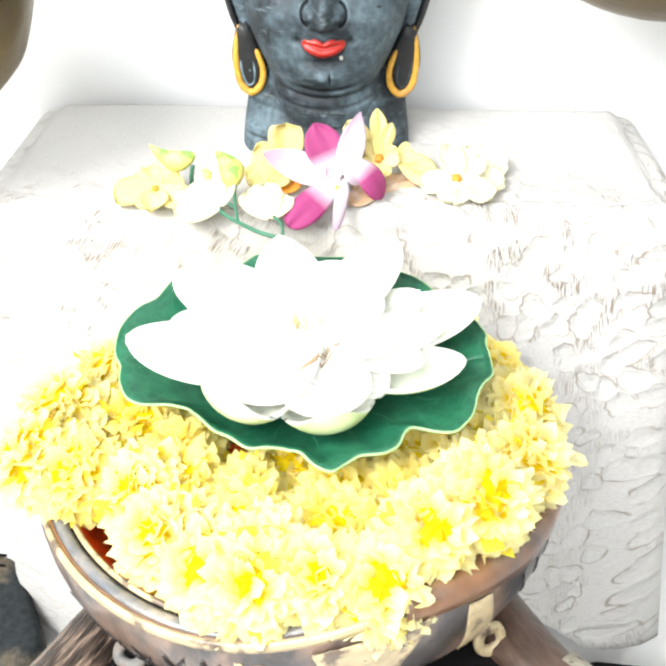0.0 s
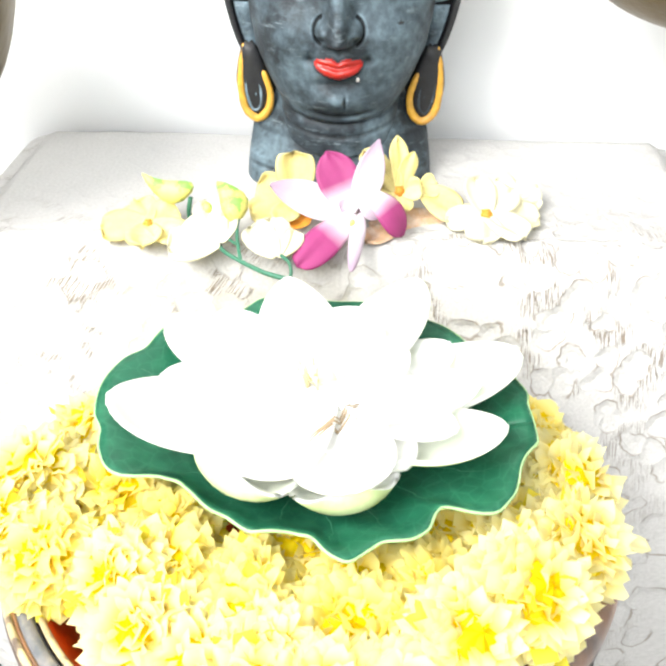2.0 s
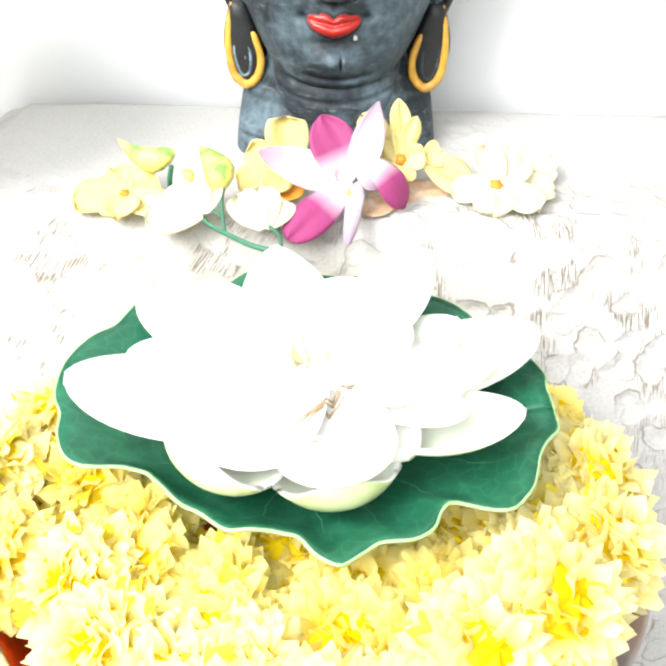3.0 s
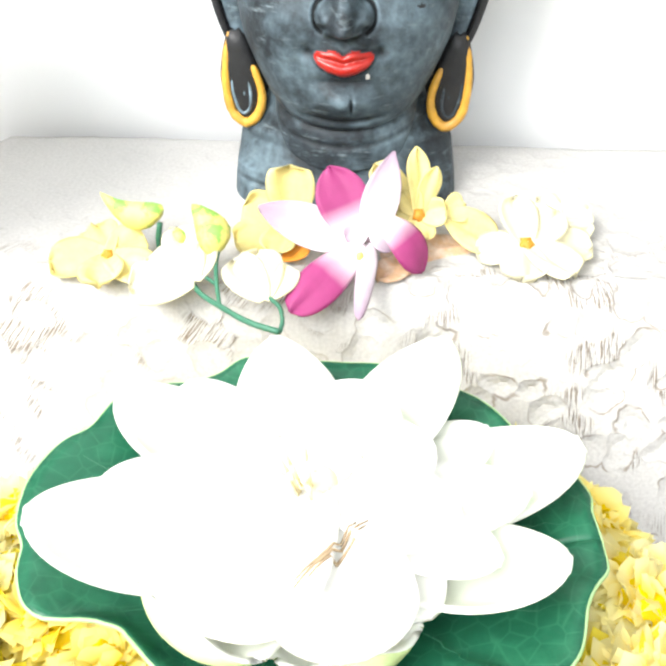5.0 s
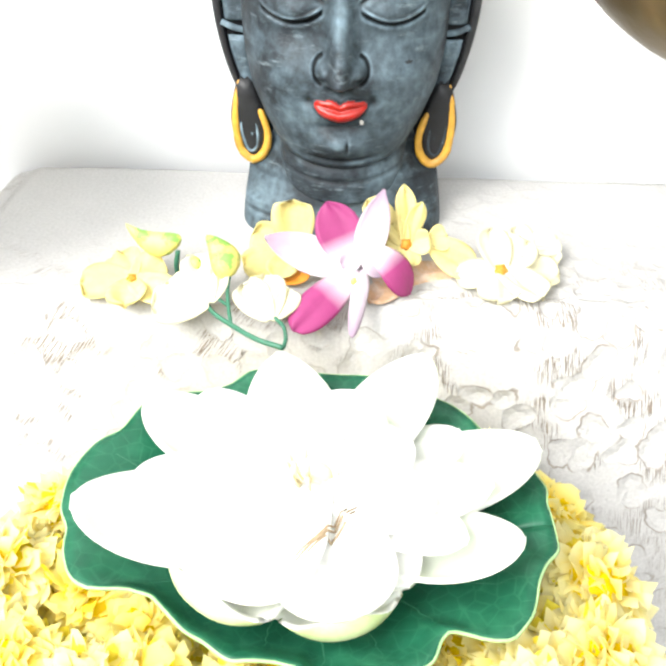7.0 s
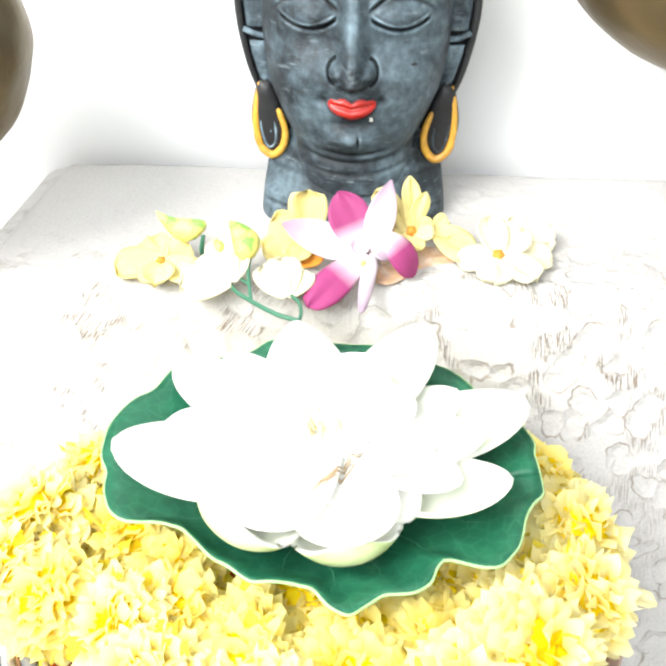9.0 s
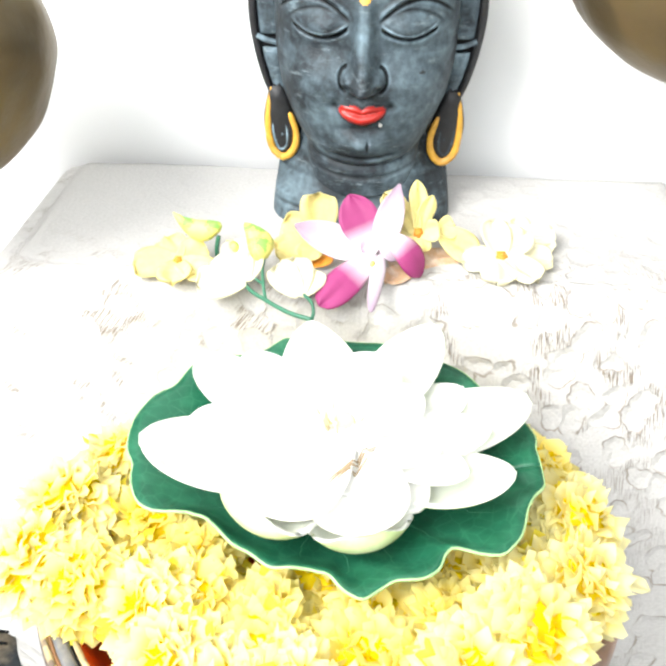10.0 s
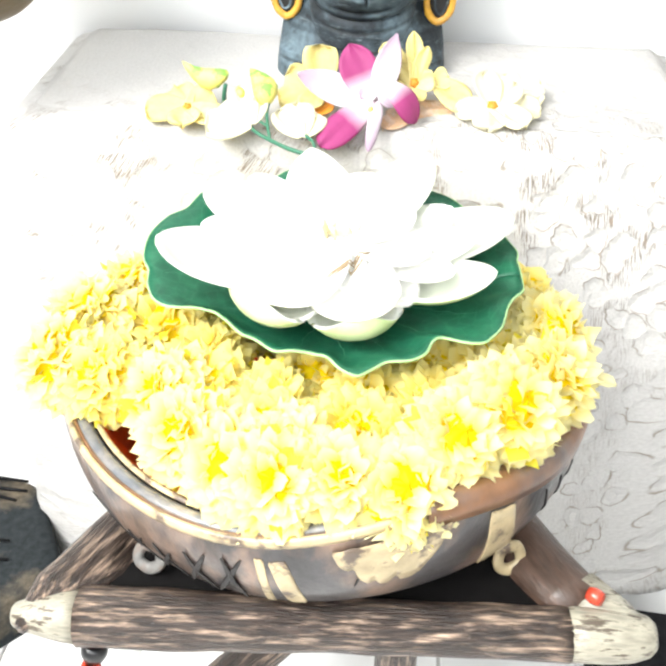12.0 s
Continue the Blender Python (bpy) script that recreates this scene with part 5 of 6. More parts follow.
def lotus():
    lt = empty("artificial_lotus")
    # leaf: a shallow dish with a scalloped, slightly turned edge
    na, nr = 220, 24
    pts = []
    for i in range(nr):
        f = i / (nr - 1)
        row = []
        for k in range(na + 1):
            a = 2 * math.pi * k / na
            r, h = leaf_edge(a)
            smooth_r = 1 / math.hypot(math.cos(a) / 0.108, math.sin(a) / 0.080)
            rr = 0.006 + (smooth_r + (r - smooth_r) * f ** 3 - 0.006) * f
            zc = 0.4310
            z = zc + (h - zc) * f ** 1.7 - (0.0042 + 0.0035 * max(0.0, -math.sin(a))) * math.sin(math.pi * f) + 0.0008 * math.sin(17 * a + 2 * math.sin(3 * a)) * f ** 4
            z += 0.0011 * math.sin(9 * a + 1) * math.sin(math.pi * f) - 0.0018 * max(0.0, f - 0.93) / 0.07
            row.append((LEAF_MID[0] + rr * math.cos(a), LEAF_MID[1] + rr * math.sin(a), z))
        pts.append(row)
    v, f = sheet(np.array(pts)[:, ::-1], 0.0018)
    leaf = mesh_object("leaf", v, f, LEAF, lt, "glossy dark green wavy-edged foam leaf")
    rim = [Vector(p) for p in pts[-1][:-1]] + [Vector(pts[-1][0])]
    v, f = tube_data(rim, 0.0009, 6, caps=False)
    mesh_object("leaf_edge", v, f, LEAF_EDGE, leaf, "pale green cut edge of the leaf")
    arr = np.array(pts)
    for k in range(16):
        col = int((k + 0.3) * na / 16) % na
        path = [arr[i, (col + int(2 * math.sin(i * 0.5 + k))) % na] + np.array((0, 0, 0.0008)) for i in range(5, nr - 2)]
        v, f = tube_data(path, np.linspace(0.0006, 0.0002, len(path)), 5)
        mesh_object("vein", v, f, LEAF_VEIN, leaf)
    rg = np.random.default_rng(3)

    def petal(tip, half, depth, curl=0.9, base_r=0.006, base_z=0.4420, under=False, roll=0.0, point=0.0, root=0.42, wide=0.56, south=0.0):
        """A spoon from the heart of the flower out to its tip, rolled about its length."""
        tip = Vector(tip)
        out = Vector((tip.x - LOTUS[0], tip.y - LOTUS[1], 0)).normalized()
        b = Vector((LOTUS[0], LOTUS[1] - south, base_z)) + out * base_r
        seed = int(rg.integers(1e9))
        length = (tip - b).length
        for _ in range(3):
            p = spoon_points(length, half, depth, curl, wide=wide, root=root, seed=seed, point=point)
            end = p[-1, p.shape[1] // 2]
            length *= (tip - b).length / math.hypot(end[1], end[2])
        m = frame_to(b, tip - b) @ Matrix.Rotation(radians(roll), 4, "Y") @ Matrix.Rotation(-math.atan2(end[2], end[1]), 4, "X")
        v, f = sheet(moved(p, m), 0.0024)
        low = 18 * 12
        slots = [1 if under and k < low else 0 for k in range(len(f))]
        mesh_object("petal", v, f, [FOAM_WHITE, FOAM_GREEN], lt, "broad white foam petal with a pale green underside" if under else "", slots=slots)

    # outer ring of eight: round-ended boats, low in front and standing up behind, those at the sides turned to the front
    for tip, hw, dp, cl, pt, wd, roll, south, bz in (
            ((-0.0990, -0.0210, 0.4750), 0.0290, 0.011, 0.7, 0.15, 0.48, -7, 0.010, 0.442), ((-0.0410, -0.0490, 0.4615), 0.0335, 0.015, 2.4, 0.0, 0.66, -2, 0.0, 0.4425),
            ((0.0165, -0.0570, 0.4550), 0.0285, 0.013, 2.3, 0.0, 0.66, 2, 0.0, 0.4425), ((0.0885, -0.0255, 0.4670), 0.0235, 0.012, 0.9, 0.0, 0.50, 3, 0.012, 0.440),
            ((0.1015, 0.0300, 0.4730), 0.0255, 0.011, 0.6, 0.1, 0.48, 8, 0.003, 0.442), ((0.0510, 0.0770, 0.4880), 0.0225, 0.009, 0.5, 0.4, 0.56, 0, 0.0, 0.442),
            ((-0.0215, 0.0735, 0.4890), 0.0245, 0.009, 0.5, 0.7, 0.54, 0, 0.0, 0.442), ((-0.0850, 0.0570, 0.4710), 0.0205, 0.012, 0.7, 0.1, 0.58, -10, 0.0, 0.442)):
        petal(tip, hw, dp, cl, base_z=bz, under=True, point=pt, wide=wd, roll=roll, south=south)
    # middle ring: in front they slope down from the heart to the rims of the outer ones, behind they stand
    for tip, hw, pt, roll, bz in (((-0.0760, -0.0080, 0.4780), 0.0220, 0.4, -12, 0.450), ((-0.0610, -0.0300, 0.4590), 0.0230, 0.3, -6, 0.462), ((-0.0375, -0.0525, 0.4610), 0.0350, 0.0, 0, 0.468),
                                  ((-0.0080, -0.0480, 0.4560), 0.0250, 0.3, 0, 0.468), ((0.0165, -0.0595, 0.4555), 0.0290, 0.1, 0, 0.468), ((0.0440, -0.0370, 0.4520), 0.0220, 0.4, 0, 0.464),
                                  ((0.0660, -0.0230, 0.4640), 0.0200, 0.4, 0, 0.458), ((0.0790, 0.0060, 0.4700), 0.0200, 0.4, 8, 0.452), ((0.0680, 0.0410, 0.4690), 0.0190, 0.3, 4, 0.450),
                                  ((0.0130, 0.0570, 0.4770), 0.0220, 0.3, 0, 0.450), ((-0.0560, 0.0500, 0.4800), 0.0210, 0.2, -6, 0.450)):
        petal(tip, hw, 0.0045, 0.35, 0.005, bz, point=pt, roll=roll, wide=0.66 if pt < 0.15 else 0.5)
    # innermost cup
    for k in range(8):
        a = radians(20 + 45 * k)
        r = 0.050 if math.sin(a) < 0 else 0.040
        petal((LOTUS[0] + r * 1.15 * math.cos(a), LOTUS[1] + r * math.sin(a), 0.4730 + 0.014 * math.sin(a) + 0.002 * (k % 2)), 0.0230, 0.0050, 0.5, 0.004, 0.4640 + 0.0016 * (k % 2), point=0.3)
    v, f = lathe_data([(0.0005, 0.4725), (0.005, 0.4715), (0.008, 0.4690), (0.0095, 0.465), (0.007, 0.458)], 20, LOTUS)
    mesh_object("receptacle", v, [q[::-1] for q in f], STAMEN, lt, "cream seed head")
    # stamens
    for k in range(12):
        a, r = rg.uniform(0, 6.28), 0.011 * math.sqrt(rg.uniform())
        b = np.array((LOTUS[0] + r * math.cos(a), LOTUS[1] + r * math.sin(a), 0.468))
        t = b + np.array((0.006 * math.cos(a), 0.006 * math.sin(a), 0.011 + rg.uniform(0, 0.004)))
        v, f = tube_data([b, (b + t) / 2, t], [0.0008, 0.0007, 0.0012], 6)
        mesh_object("stamen", v, f, STAMEN, lt)
    # tan strips laid on the inner petals for the brown crease between them
    bpy.context.view_layer.update()
    deps = bpy.context.evaluated_depsgraph_get()
    for off in (0.0, 0.0022, -0.0018):
        path = []
        for g in np.linspace(0.0 + abs(off) * 40, 1.0 - abs(off) * 60, 9):
            x, y = -0.004 + 0.024 * g + off, -0.040 + 0.030 * g + 0.0012 * math.sin(9 * g)
            found, spot = scene.ray_cast(deps, (x, y, 0.60), (0, 0, -1))[:2]
            path.append((x, y, spot.z + 0.0003 if found else 0.474))
        v, f = tube_data(path, np.interp(np.linspace(0, 1, 9), [0, 0.5, 1], [0.0003, 0.0007, 0.0003]), 6)
        mesh_object("crease_strip", v, f, TAN_CREASE, lt, "thin tan strip marking a crease between petals")
    return tagged(lt, "white artificial foam lotus on a green leaf over marigolds", "lotus")


lotus()

# ---- flowers before the statue ----
CLOTH_Z = TOP + 0.0045


def flower_petal(parent, base, tip, half, mat, normal, bend=0.3, cup=0.25, wide=0.6, tipness=0.5, wave=0.06, seed=0, curl=0.0, name="petal", label="", root=0.3):
    """A petal from base to tip (both in the world), its face turned to normal."""
    b, t = Vector(base), Vector(tip)
    length = (t - b).length * (1 + 0.04 * bend * bend)
    pts = petal_points(length, half, bend, cup, curl, wide, tipness, 22, 11, wave, seed, root=root)
    end = Vector(pts[-1, 5])
    turn = math.atan2(end.z, end.y)
    m = frame_to(b, t - b, normal) @ Matrix.Rotation(-turn, 4, "X")
    v, f = sheet(moved(pts, m), 0.0006)
    v = v - np.array(parent.location)
    uv = [(c / 10, r / 21) for r in range(22) for c in range(11)]
    return mesh_object(name, v, f, mat, parent, label, uvs=uv + uv)


def rod(parent, path, radii, mat, name="stem", label="", sides=8):
    v, f = tube_data(smooth_path(path, 6), radii if isinstance(radii, float) else np.interp(np.linspace(0, 1, (len(path) - 1) * 6 + 1), np.linspace(0, 1, len(radii)), radii), sides)
    return mesh_object(name, v - np.array(parent.location), f, mat, parent, label)


def blob(parent, at, way, length, radius, mat, name, label="", bent=0.0, sides=18, lean=(0, 0, 1)):
    """A bud: a pouch along way, blunt where it is held and pointed at its end, its belly bent away from lean."""
    prof = [(0.02, 0.0), (0.50, 0.05), (0.86, 0.18), (1.0, 0.36), (0.90, 0.54), (0.62, 0.74), (0.34, 0.90), (0.16, 0.97), (0.03, 1.0)]
    m = frame_to(at, way, lean)
    v = []
    for r, h in prof:
        for k in range(sides):
            a = 2 * math.pi * k / sides
            ridge = 1 + 0.10 * math.cos(3 * a + 1.57)
            v.append((r * radius * ridge * math.cos(a) * 0.92, h * length, r * radius * ridge * math.sin(a) + bent * (h - 0.45) ** 2))
    f = grid_faces(len(prof), sides, wrap=True, flip=True)
    return mesh_object(name, moved(np.array(v), m) - np.array(parent.location), f, mat, parent, label)


def orchid():
    o = empty("orchid_bloom", (0.012, 0.178, CLOTH_Z))
    n = (0.05, -0.75, 0.6)
    flower_petal(o, (0.012, 0.186, 0.474), (-0.0060, 0.203, 0.5105), 0.0138, ORCHID_DIPPED, n, -0.2, 0.15, 0.60, 0.72, 0.05, 1, label="magenta petal with a white base")
    flower_petal(o, (0.012, 0.184, 0.474), (-0.0425, 0.190, 0.4925), 0.0118, ORCHID_PALE, n, 0.2, 0.25, 0.46, 0.8, 0.05, 2, label="white petal flushed with pink")
    flower_petal(o, (0.0165, 0.187, 0.474), (0.0285, 0.205, 0.5190), 0.0098, ORCHID_PALE, n, -0.2, 0.25, 0.46, 0.95, 0.03, 3, label="pale pink pointed petal")
    flower_petal(o, (0.014, 0.178, 0.4785), (-0.0215, 0.1370, 0.4600), 0.0115, ORCHID_DIPPED, (0.35, -0.35, 0.9), -0.45, -0.2, 0.62, 0.45, 0.07, 4, label="magenta petal with a white base")
    flower_petal(o, (0.021, 0.187, 0.4900), (0.0455, 0.1740, 0.4640), 0.0115, ORCHID_DIPPED, (0.55, -0.60, 0.60), -1.75, -0.3, 0.60, 0.5, 0.05, 5, label="curled magenta petal with a white base")
    flower_petal(o, (0.018, 0.181, 0.478), (0.0128, 0.130, 0.4615), 0.0050, ORCHID_PALE, (0, -0.5, 0.85), -0.3, -0.5, 0.30, 0.5, 0.02, 6, name="lip", label="long narrow white lip")
    flower_petal(o, (0.017, 0.184, 0.486), (0.030, 0.178, 0.476), 0.0072, ORCHID_PALE, n, -0.5, 0.3, 0.6, 0.45, 0.03, 7, name="lip_lobe")
    flower_petal(o, (0.016, 0.184, 0.485), (0.005, 0.180, 0.479), 0.0065, ORCHID_PALE, n, -0.4, 0.3, 0.6, 0.45, 0.03, 8, name="lip_lobe")
    blob(o, (0.0105, 0.172, 0.4700), (0.25, -0.4, 0.85), 0.0100, 0.0028, BUD, "column", "small yellow column")
    return tagged(o, "magenta and white silk orchid bloom lying on lace cloth", "orchid")


orchid()


def bloom(at, petals, eye_r, label, mat, group="", eye=True):
    """A silk flower with blunt, creased petals, each given as (tip, half width, normal, bend, bluntness)."""
    o = empty("silk_flower", (at[0], at[1], CLOTH_Z))
    for k, (tip, half, normal, bend, blunt) in enumerate(petals):
        flower_petal(o, at, tip, half, mat, normal, bend, 0.18, 0.66, blunt, 0.18, 20 + k + int(abs(at[0]) * 1000), root=0.35)
    if eye:
        v, f = lathe_data([(0.0003, 0.0022), (eye_r * 0.7, 0.0015), (eye_r, 0.0), (eye_r * 0.6, -0.0015)], 14, (0, 0), 1.0, lambda g, r, q: (0.2 * r * math.sin(5 * g), 0))
        m = frame_to(Vector(at) + Vector(petals[0][2]).normalized() * 0.0012, petals[0][2]) @ Matrix.Rotation(radians(-90), 4, "X")
        mesh_object("eye", moved(v, m) - np.array(o.location), [q[::-1] for q in f], SILK_ORANGE, o, "orange eye")
    return tagged(o, label, "flower", group)


G = "silk flowers before the statue"
# yellow blooms leaning on the statue's neck
bloom((-0.027, 0.212, 0.472), [((-0.0275, 0.218, 0.5045), 0.0135, (0, -0.9, 0.3), -0.1, 0.16), ((-0.054, 0.212, 0.481), 0.0125, (-0.1, -0.7, 0.6), 0.1, 0.25),
                               ((-0.056, 0.194, 0.468), 0.0120, (0, -0.5, 0.8), -0.1, 0.25), ((-0.036, 0.184, 0.466), 0.0100, (0, -0.5, 0.8), 0.0, 0.3)], 0.003,
      "yellow silk flower leaning against the statue's neck", SILK_YELLOW, G)
bloom((0.0430, 0.204, 0.4830), [((0.0400, 0.218, 0.5165), 0.0068, (0.35, -0.85, 0.4), -0.25, 0.8), ((0.0185, 0.214, 0.5080), 0.0085, (-0.1, -0.9, 0.4), 0.1, 0.3),
                                ((0.0520, 0.212, 0.5080), 0.0062, (0.3, -0.8, 0.4), 0.1, 0.7), ((0.058, 0.204, 0.486), 0.0080, (0.2, -0.7, 0.6), 0.1, 0.25),
                                ((0.0435, 0.197, 0.4715), 0.0095, (0, -0.6, 0.8), -0.1, 0.22), ((0.031, 0.205, 0.484), 0.0080, (-0.1, -0.8, 0.5), 0.0, 0.25), ((0.0345, 0.209, 0.495), 0.0075, (-0.1, -0.8, 0.5), 0.0, 0.25)], 0.0038,
      "yellow silk flower with an orange eye beside an orchid", SILK_YELLOW, G)
bloom((0.057, 0.207, 0.4840), [((0.0835, 0.2040, 0.4665), 0.0118, (0.2, -0.7, 0.7), 0.1, 0.25), ((0.0690, 0.212, 0.4860), 0.0085, (0.2, -0.8, 0.5), 0.1, 0.3)], 0.003,
      "loose yellow silk petals behind an orchid", SILK_YELLOW, G, False)
# pale blooms on the east
bloom((0.1020, 0.197, 0.4705), [((0.095, 0.220, 0.4860), 0.0115, (0.1, -0.5, 0.85), 0.15, 0.4), ((0.119, 0.216, 0.4800), 0.0120, (0.1, -0.5, 0.85), 0.1, 0.3),
                                ((0.1380, 0.203, 0.4650), 0.0120, (0.2, -0.4, 0.9), -0.1, 0.3), ((0.126, 0.176, 0.4630), 0.0120, (0.1, -0.4, 0.9), -0.15, 0.25),
                                ((0.098, 0.173, 0.4630), 0.0130, (0, -0.5, 0.85), 0.0, 0.25), ((0.075, 0.196, 0.4660), 0.0115, (-0.1, -0.5, 0.85), 0.1, 0.3)], 0.0042,
      "ivory silk flower with an orange eye lying on lace cloth", SILK_IVORY, G)
bloom((0.1250, 0.230, 0.4680), [((0.112, 0.242, 0.4760), 0.0100, (0.1, -0.5, 0.85), 0.1, 0.3), ((0.142, 0.238, 0.4720), 0.0110, (0.1, -0.5, 0.85), 0.1, 0.3),
                                ((0.140, 0.218, 0.4640), 0.0100, (0.1, -0.4, 0.9), -0.1, 0.3)], 0.0036,
      "ivory silk flower half hidden behind another", SILK_IVORY, G)
# yellow bloom on the west
bloom((-0.1225, 0.176, 0.4680), [((-0.1530, 0.1720, 0.4655), 0.0135, (0, -0.5, 0.85), 0.1, 0.2), ((-0.1350, 0.196, 0.4760), 0.0120, (0, -0.6, 0.8), 0.15, 0.25),
                                 ((-0.121, 0.150, 0.4625), 0.0120, (0, -0.4, 0.9), -0.1, 0.25), ((-0.096, 0.160, 0.4640), 0.0125, (0.1, -0.4, 0.9), -0.1, 0.2),
                                 ((-0.106, 0.190, 0.4720), 0.0110, (0.1, -0.5, 0.85), 0.1, 0.25)], 0.0032,
      "yellow silk flower lying flat on lace cloth", SILK_YELLOW, G)
# two thin peach sheets over the warm-toned cloth beside the orchid
peach = empty("silk_petal", (0.05, 0.19, CLOTH_Z))
flower_petal(peach, (0.024, 0.192, 0.4615), (0.078, 0.208, 0.4635), 0.0150, PEACH_TONE, (0, -0.25, 1), 0.05, 0.10, 0.5, 0.4, 0.12, 91)
flower_petal(peach, (0.040, 0.196, 0.4612), (0.022, 0.168, 0.4612), 0.0095, PEACH_TONE, (0, -0.25, 1), 0.05, 0.10, 0.5, 0.4, 0.12, 92)
tagged(peach, "peach petal-shaped sheets lying under an orchid", "petal")


def bud_spray():
    o = empty("bud_spray", (-0.055, 0.15, CLOTH_Z))
    rod(o, [(-0.075, 0.159, 0.4660), (-0.068, 0.1445, 0.4660), (-0.057, 0.1345, 0.4650), (-0.040, 0.1200, 0.4650), (-0.024, 0.1120, 0.4650)],
        [0.0013, 0.0014, 0.0015, 0.0016, 0.0017], STEM, label="curved green plastic stem")
    rod(o, [(-0.0560, 0.1340, 0.4650), (-0.0590, 0.146, 0.4690), (-0.0610, 0.158, 0.4745), (-0.0605, 0.1650, 0.4800)], 0.0012, STEM, "stem")
    rod(o, [(-0.0595, 0.1475, 0.4690), (-0.065, 0.1520, 0.4700), (-0.069, 0.1540, 0.4710)], 0.0010, STEM, "stem")
    rod(o, [(-0.0240, 0.1125, 0.4650), (-0.0235, 0.121, 0.4655), (-0.0260, 0.1330, 0.4655), (-0.0315, 0.1400, 0.4665)], 0.0012, STEM, "stem")
    blob(o, (-0.0585, 0.1655, 0.4775), (-0.42, 0.55, 0.72), 0.0290, 0.0092, BUD, "bud", "plump yellow-green bud", 0.018, lean=(-0.8, -0.4, 0.2))
    blob(o, (-0.0930, 0.1880, 0.4830), (-0.97, 0.20, 0.06), 0.0365, 0.0078, BUD, "bud", "long yellow-green bud", 0.034)
    rod(o, [(-0.0975, 0.190, 0.4640), (-0.0970, 0.187, 0.4730), (-0.0950, 0.186, 0.4830)], 0.0016, STEM, "stem")
    # half-open cream buds
    for base, tips in (((-0.0710, 0.1500, 0.4690), [((-0.104, 0.148, 0.4655), 0.0125, 0.2), ((-0.098, 0.166, 0.4720), 0.0125, 0.2), ((-0.083, 0.178, 0.4830), 0.0110, 0.3), ((-0.070, 0.168, 0.480), 0.0100, 0.3)]),
                       ((-0.0340, 0.1390, 0.4660), [((-0.052, 0.160, 0.4750), 0.0105, 0.35), ((-0.040, 0.168, 0.4780), 0.0115, 0.35), ((-0.025, 0.160, 0.4725), 0.0100, 0.35), ((-0.039, 0.160, 0.4650), 0.011, -0.1)])):
        for k, (tip, half, bend) in enumerate(tips):
            flower_petal(o, base, tip, half, SILK_IVORY, (0, -0.55, 0.8), bend * 0.6, 0.12, 0.68, 0.22, 0.16, 40 + k, label="ivory silk petal of a half-open bud")
    blob(o, (-0.0790, 0.172, 0.4800), (-0.7, 0.5, 0.3), 0.0120, 0.0040, BUD, "bud", "small green bud tip")
    return tagged(o, "silk spray of yellow-green buds on a curved green stem", "flower spray")


bud_spray()
flower_petal(tagged(empty("silk_leaf", (-0.03, 0.2, CLOTH_Z)), "small orange-brown silk scrap between the flowers", "silk scrap"),
             (-0.030, 0.186, 0.4630), (-0.016, 0.194, 0.4680), 0.006, SILK_ORANGE, (0, -0.5, 0.85), 0.1, 0.2, seed=77)

# ---- hanging brass vessels ----


def brass_vessel(at, bottom, radius, height, seed, label):
    """A beaten brass vessel, round below, hung by a cord from a wall bracket above."""
    p = empty("brass_vessel", (at[0], at[1], bottom))
    prof = [(0.001, 0.0), (0.22, 0.012), (0.45, 0.045), (0.66, 0.11), (0.84, 0.22), (0.96, 0.38), (1.0, 0.52), (0.96, 0.66), (0.82, 0.80), (0.62, 0.89), (0.5, 0.94),
            (0.47, 0.98), (0.52, 1.0), (0.49, 1.0), (0.44, 0.97)]

    def dent(a, r, z):
        d = 0.05 * noise.noise(Vector((math.cos(a) * 1.7 + seed, math.sin(a) * 1.7, z / height * 3.0))) + 0.022 * noise.noise(Vector((math.cos(a) * 5 + seed, math.sin(a) * 5, z / height * 8)))
        return d * r, 0.0

    fine = [(max(0.0005, p[0]), p[2]) for p in smooth_path([(r * radius, 0, z * height) for r, z in prof], 4)]
    v, f = lathe_data(fine, 96, (0, 0), 1.0, dent)
    mesh_object("body", v, f, BRASS, p)
    for sx in (-1, 1):
        lo = smooth_path([(sx * 0.50 * radius, 0, height * 0.98), (sx * 0.46 * radius, 0, height * 1.15), (0, 0, height * 1.75)], 5)
        v, f = tube_data(lo, 0.0022, 8)
        mesh_object("sling", v, f, CORD, p)
    v, f = tube_data([(0, 0, height * 1.74), (0, 0, 1.42 - bottom)], 0.0025, 8)
    mesh_object("cord", v, f, CORD, p)
    v, f = tube_data([(0, ROOM_Y1 - at[1] + 0.01, 1.42 - bottom), (0, -0.012, 1.42 - bottom), (0, -0.02, 1.435 - bottom)], 0.006, 10)
    mesh_object("bracket", v, f, WIRE, p, "plain steel wall bracket")
    return tagged(p, label, "vessel", "hanging vessels")


brass_vessel((-0.287, 0.175), 0.522, 0.094, 0.17, 1.7, "dented aged brass vessel hanging before the white wall")
brass_vessel((0.232, 0.215), 0.590, 0.118, 0.19, 6.3, "round tarnished brass vessel hanging before the white wall")

# ---- dark covered box and black block on the floor ----


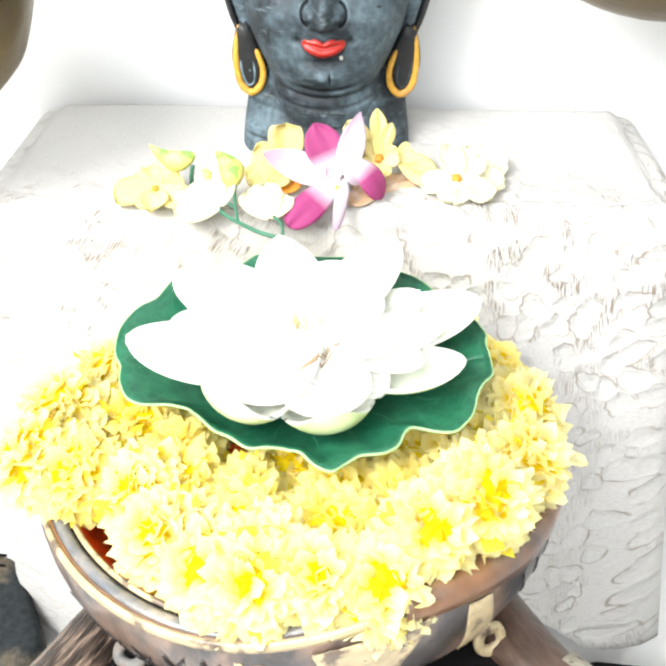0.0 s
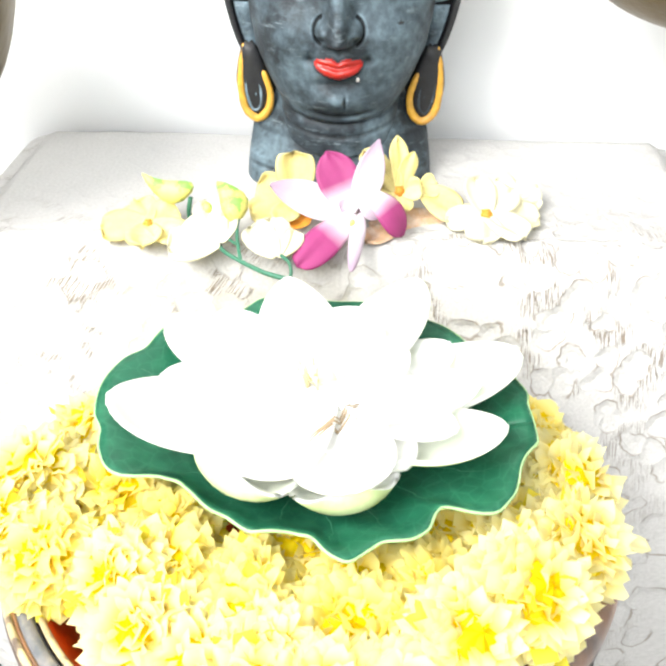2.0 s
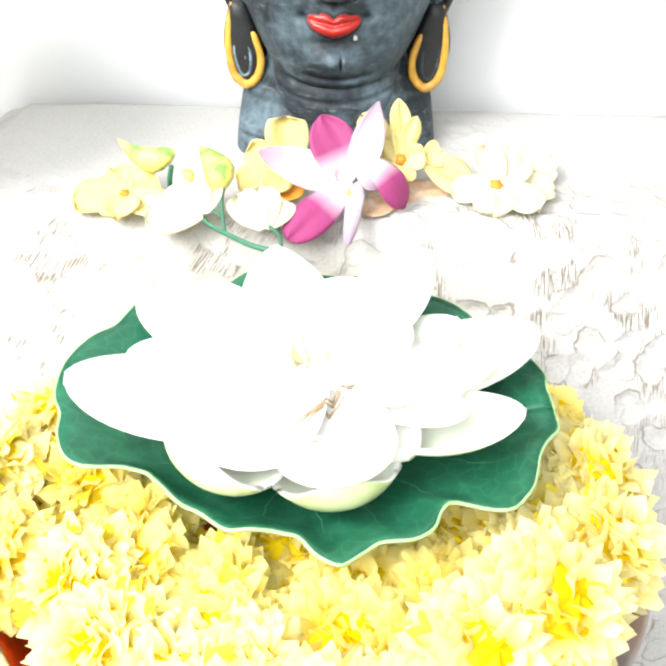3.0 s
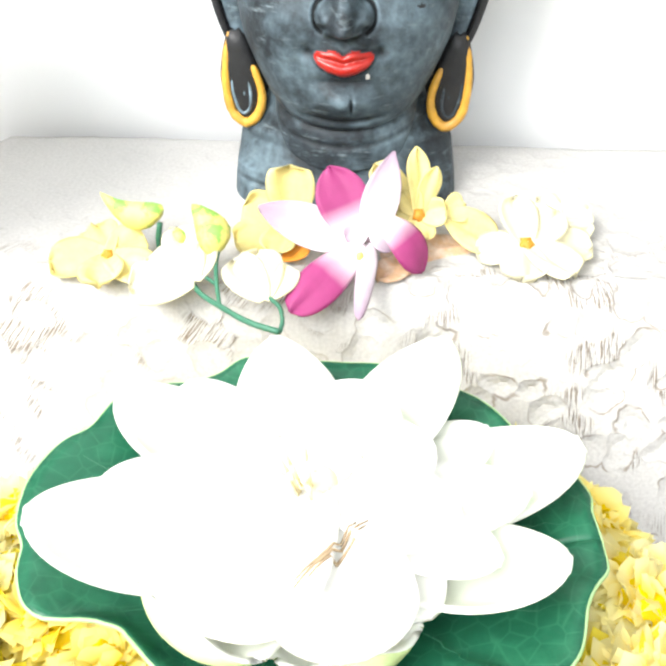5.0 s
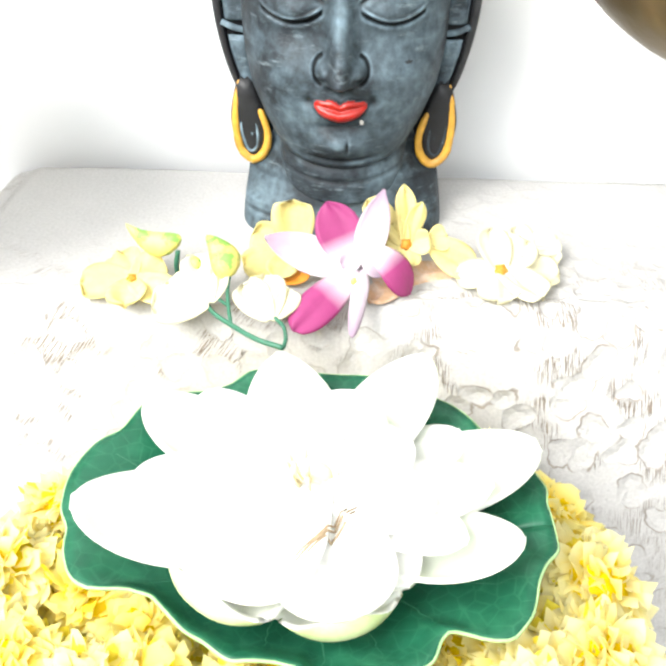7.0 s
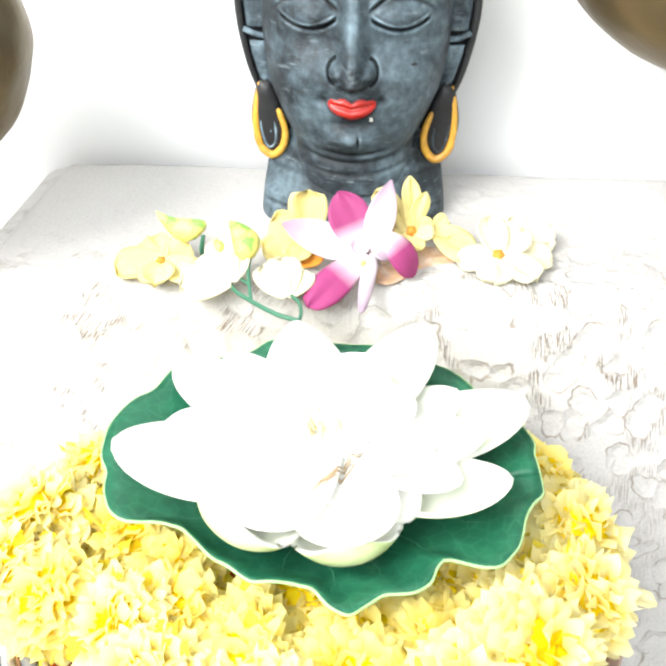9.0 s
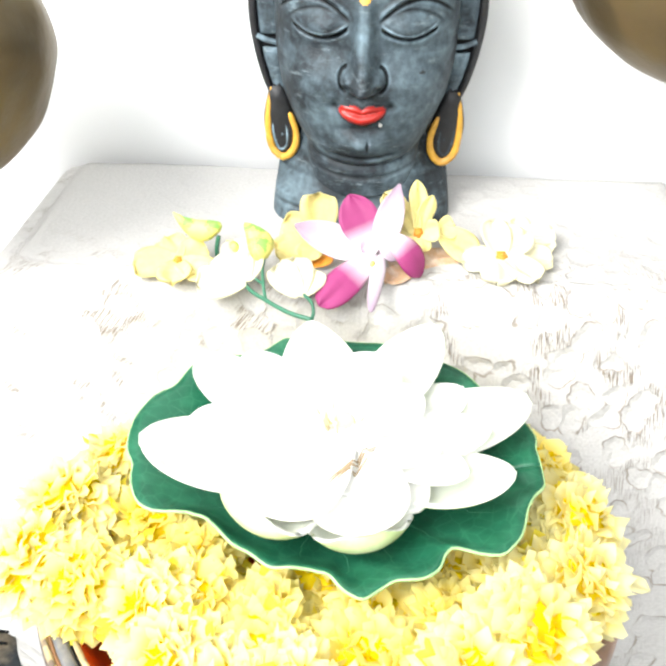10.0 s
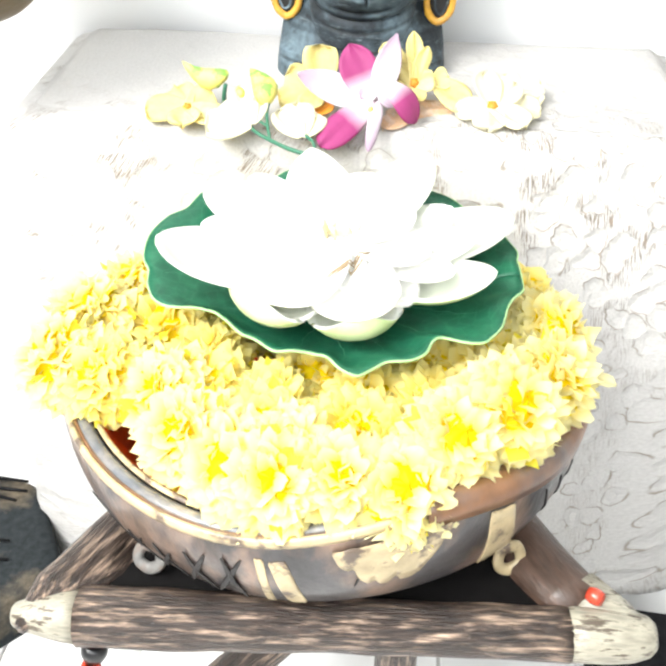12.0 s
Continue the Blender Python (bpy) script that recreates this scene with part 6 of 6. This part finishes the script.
def covered_box(corners, top, label, straps, mat):
    """A soft-edged low box under cloth: its plan corners in order, rounded, and its height."""
    c = np.array(corners).mean(0)
    b = empty("covered_box", (c[0], c[1], 0))
    plan = []
    for k in range(len(corners)):
        p, q, r = (np.array(corners[(k + o) % len(corners)]) - c for o in (-1, 0, 1))
        a, d = q + (p - q) / np.linalg.norm(p - q) * 0.022, q + (r - q) / np.linalg.norm(r - q) * 0.022
        plan += [a * (1 - g) ** 2 + q * 2 * g * (1 - g) + d * g * g for g in np.linspace(0, 1, 7)]
        plan += [d + (r + (q - r) / np.linalg.norm(q - r) * 0.022 - d) * g for g in np.linspace(0, 1, 9)[1:-1]]
    plan = np.array(plan)
    rings = []
    for f, z in ((1.03, 0.0), (1.03, top * 0.4), (1.02, top * 0.75), (0.995, top * 0.93), (0.96, top), (0.8, top * 1.02), (0.5, top * 1.03), (0.2, top * 1.03), (0.01, top * 1.03)):
        rings.append([(p[0] * f, p[1] * f, z + (0.003 * noise.noise(Vector((p[0] * f * 30, p[1] * f * 30, 0.5))) if z > top * 0.5 else 0.0)) for p in plan])
    n = len(plan)
    v = np.array(rings).reshape(-1, 3)
    mesh_object("cover", v, grid_faces(len(rings), n, wrap=True), mat, b)
    for x0, y0, x1, y1 in straps:
        p0, p1 = np.array((x0 - c[0], y0 - c[1], top * 1.02 + 0.003)), np.array((x1 - c[0], y1 - c[1], top * 1.02 + 0.0025))
        mid = (p0 + p1) / 2 + np.array((0, 0.002, 0.002))
        path = smooth_path([p0, mid, p1], 6)
        v, f = tube_data(path, np.linspace(0.0038, 0.0014, len(path)), 8)
        mesh_object("strap", v, f, STRAP, b, "thin black strap")
    return tagged(b, label, "box")


covered_box([(-0.314, 0.181), (-0.254, 0.073), (-0.330, -0.005), (-0.45, 0.03), (-0.45, 0.182)], 0.05, "charcoal cloth-covered box with thin black straps on the tiles",
            [(-0.420, 0.173, -0.322, 0.176), (-0.420, 0.160, -0.319, 0.163), (-0.410, 0.158, -0.326, 0.150), (-0.400, 0.094, -0.314, 0.099), (-0.400, 0.073, -0.307, 0.077)], BASKET)
# low black block filling the dark area below the cloth's east hem
covered_box([(0.225, -0.080), (0.465, -0.105), (0.480, 0.055), (0.240, 0.080)], 0.05, "low black block on white floor tiles", [], STRAP)

# ---- windows ----


def window(name, width, height, m, label):
    w = empty(name)
    w.matrix_basis = m
    t = 0.05
    for sx in (-1, 1):
        part("window_frame", box((t, 0.06, height), (sx * (width - t) / 2, 0, 0), 0.004), CEILING_PAINT, w)
    for sz in (-1, 1):
        part("window_frame", box((width - 2 * t, 0.06, t), (0, 0, sz * (height - t) / 2), 0.004), CEILING_PAINT, w)
    part("mullion", box((0.04, 0.05, height - 2 * t), (0, 0, 0), 0.003), CEILING_PAINT, w)
    return tagged(w, label, "window", kind="structure")


# both windows are unseen; the south one is made up for the fill lamp
window("window_1", WY1 - WY0, WZ1 - WZ0, pose(ROOM_X0 - 0.07, (WY0 + WY1) / 2, (WZ0 + WZ1) / 2, 0, 0, 90), "white framed open window in the west wall")
window("window_2", SX1 - SX0, SZ1 - SZ0, pose((SX0 + SX1) / 2, ROOM_Y0 - 0.07, (SZ0 + SZ1) / 2), "added white framed window in the south wall, unseen, for the fill lamp")

# ---- floor tiles ----
TILE = 0.40
tile_bm = box((TILE - 0.003, TILE - 0.003, 0.008), (0, 0, -0.004), 0.0012)
tile_mesh = bpy.data.meshes.new("tile")
tile_bm.to_mesh(tile_mesh)
tile_bm.free()
tile_mesh.materials.append(FLOOR_TILE)
for i in range(8):
    for j in range(7):
        x, y = ROOM_X0 + TILE * (i + 0.5), ROOM_Y1 - TILE * (j + 0.5)
        if y - TILE / 2 < ROOM_Y0 - 0.15 or x - TILE / 2 > ROOM_X1 - 0.05:
            continue
        tile = new("tile", tile_mesh)
        tile.parent = floor
        tile.location = (x, y, 0)
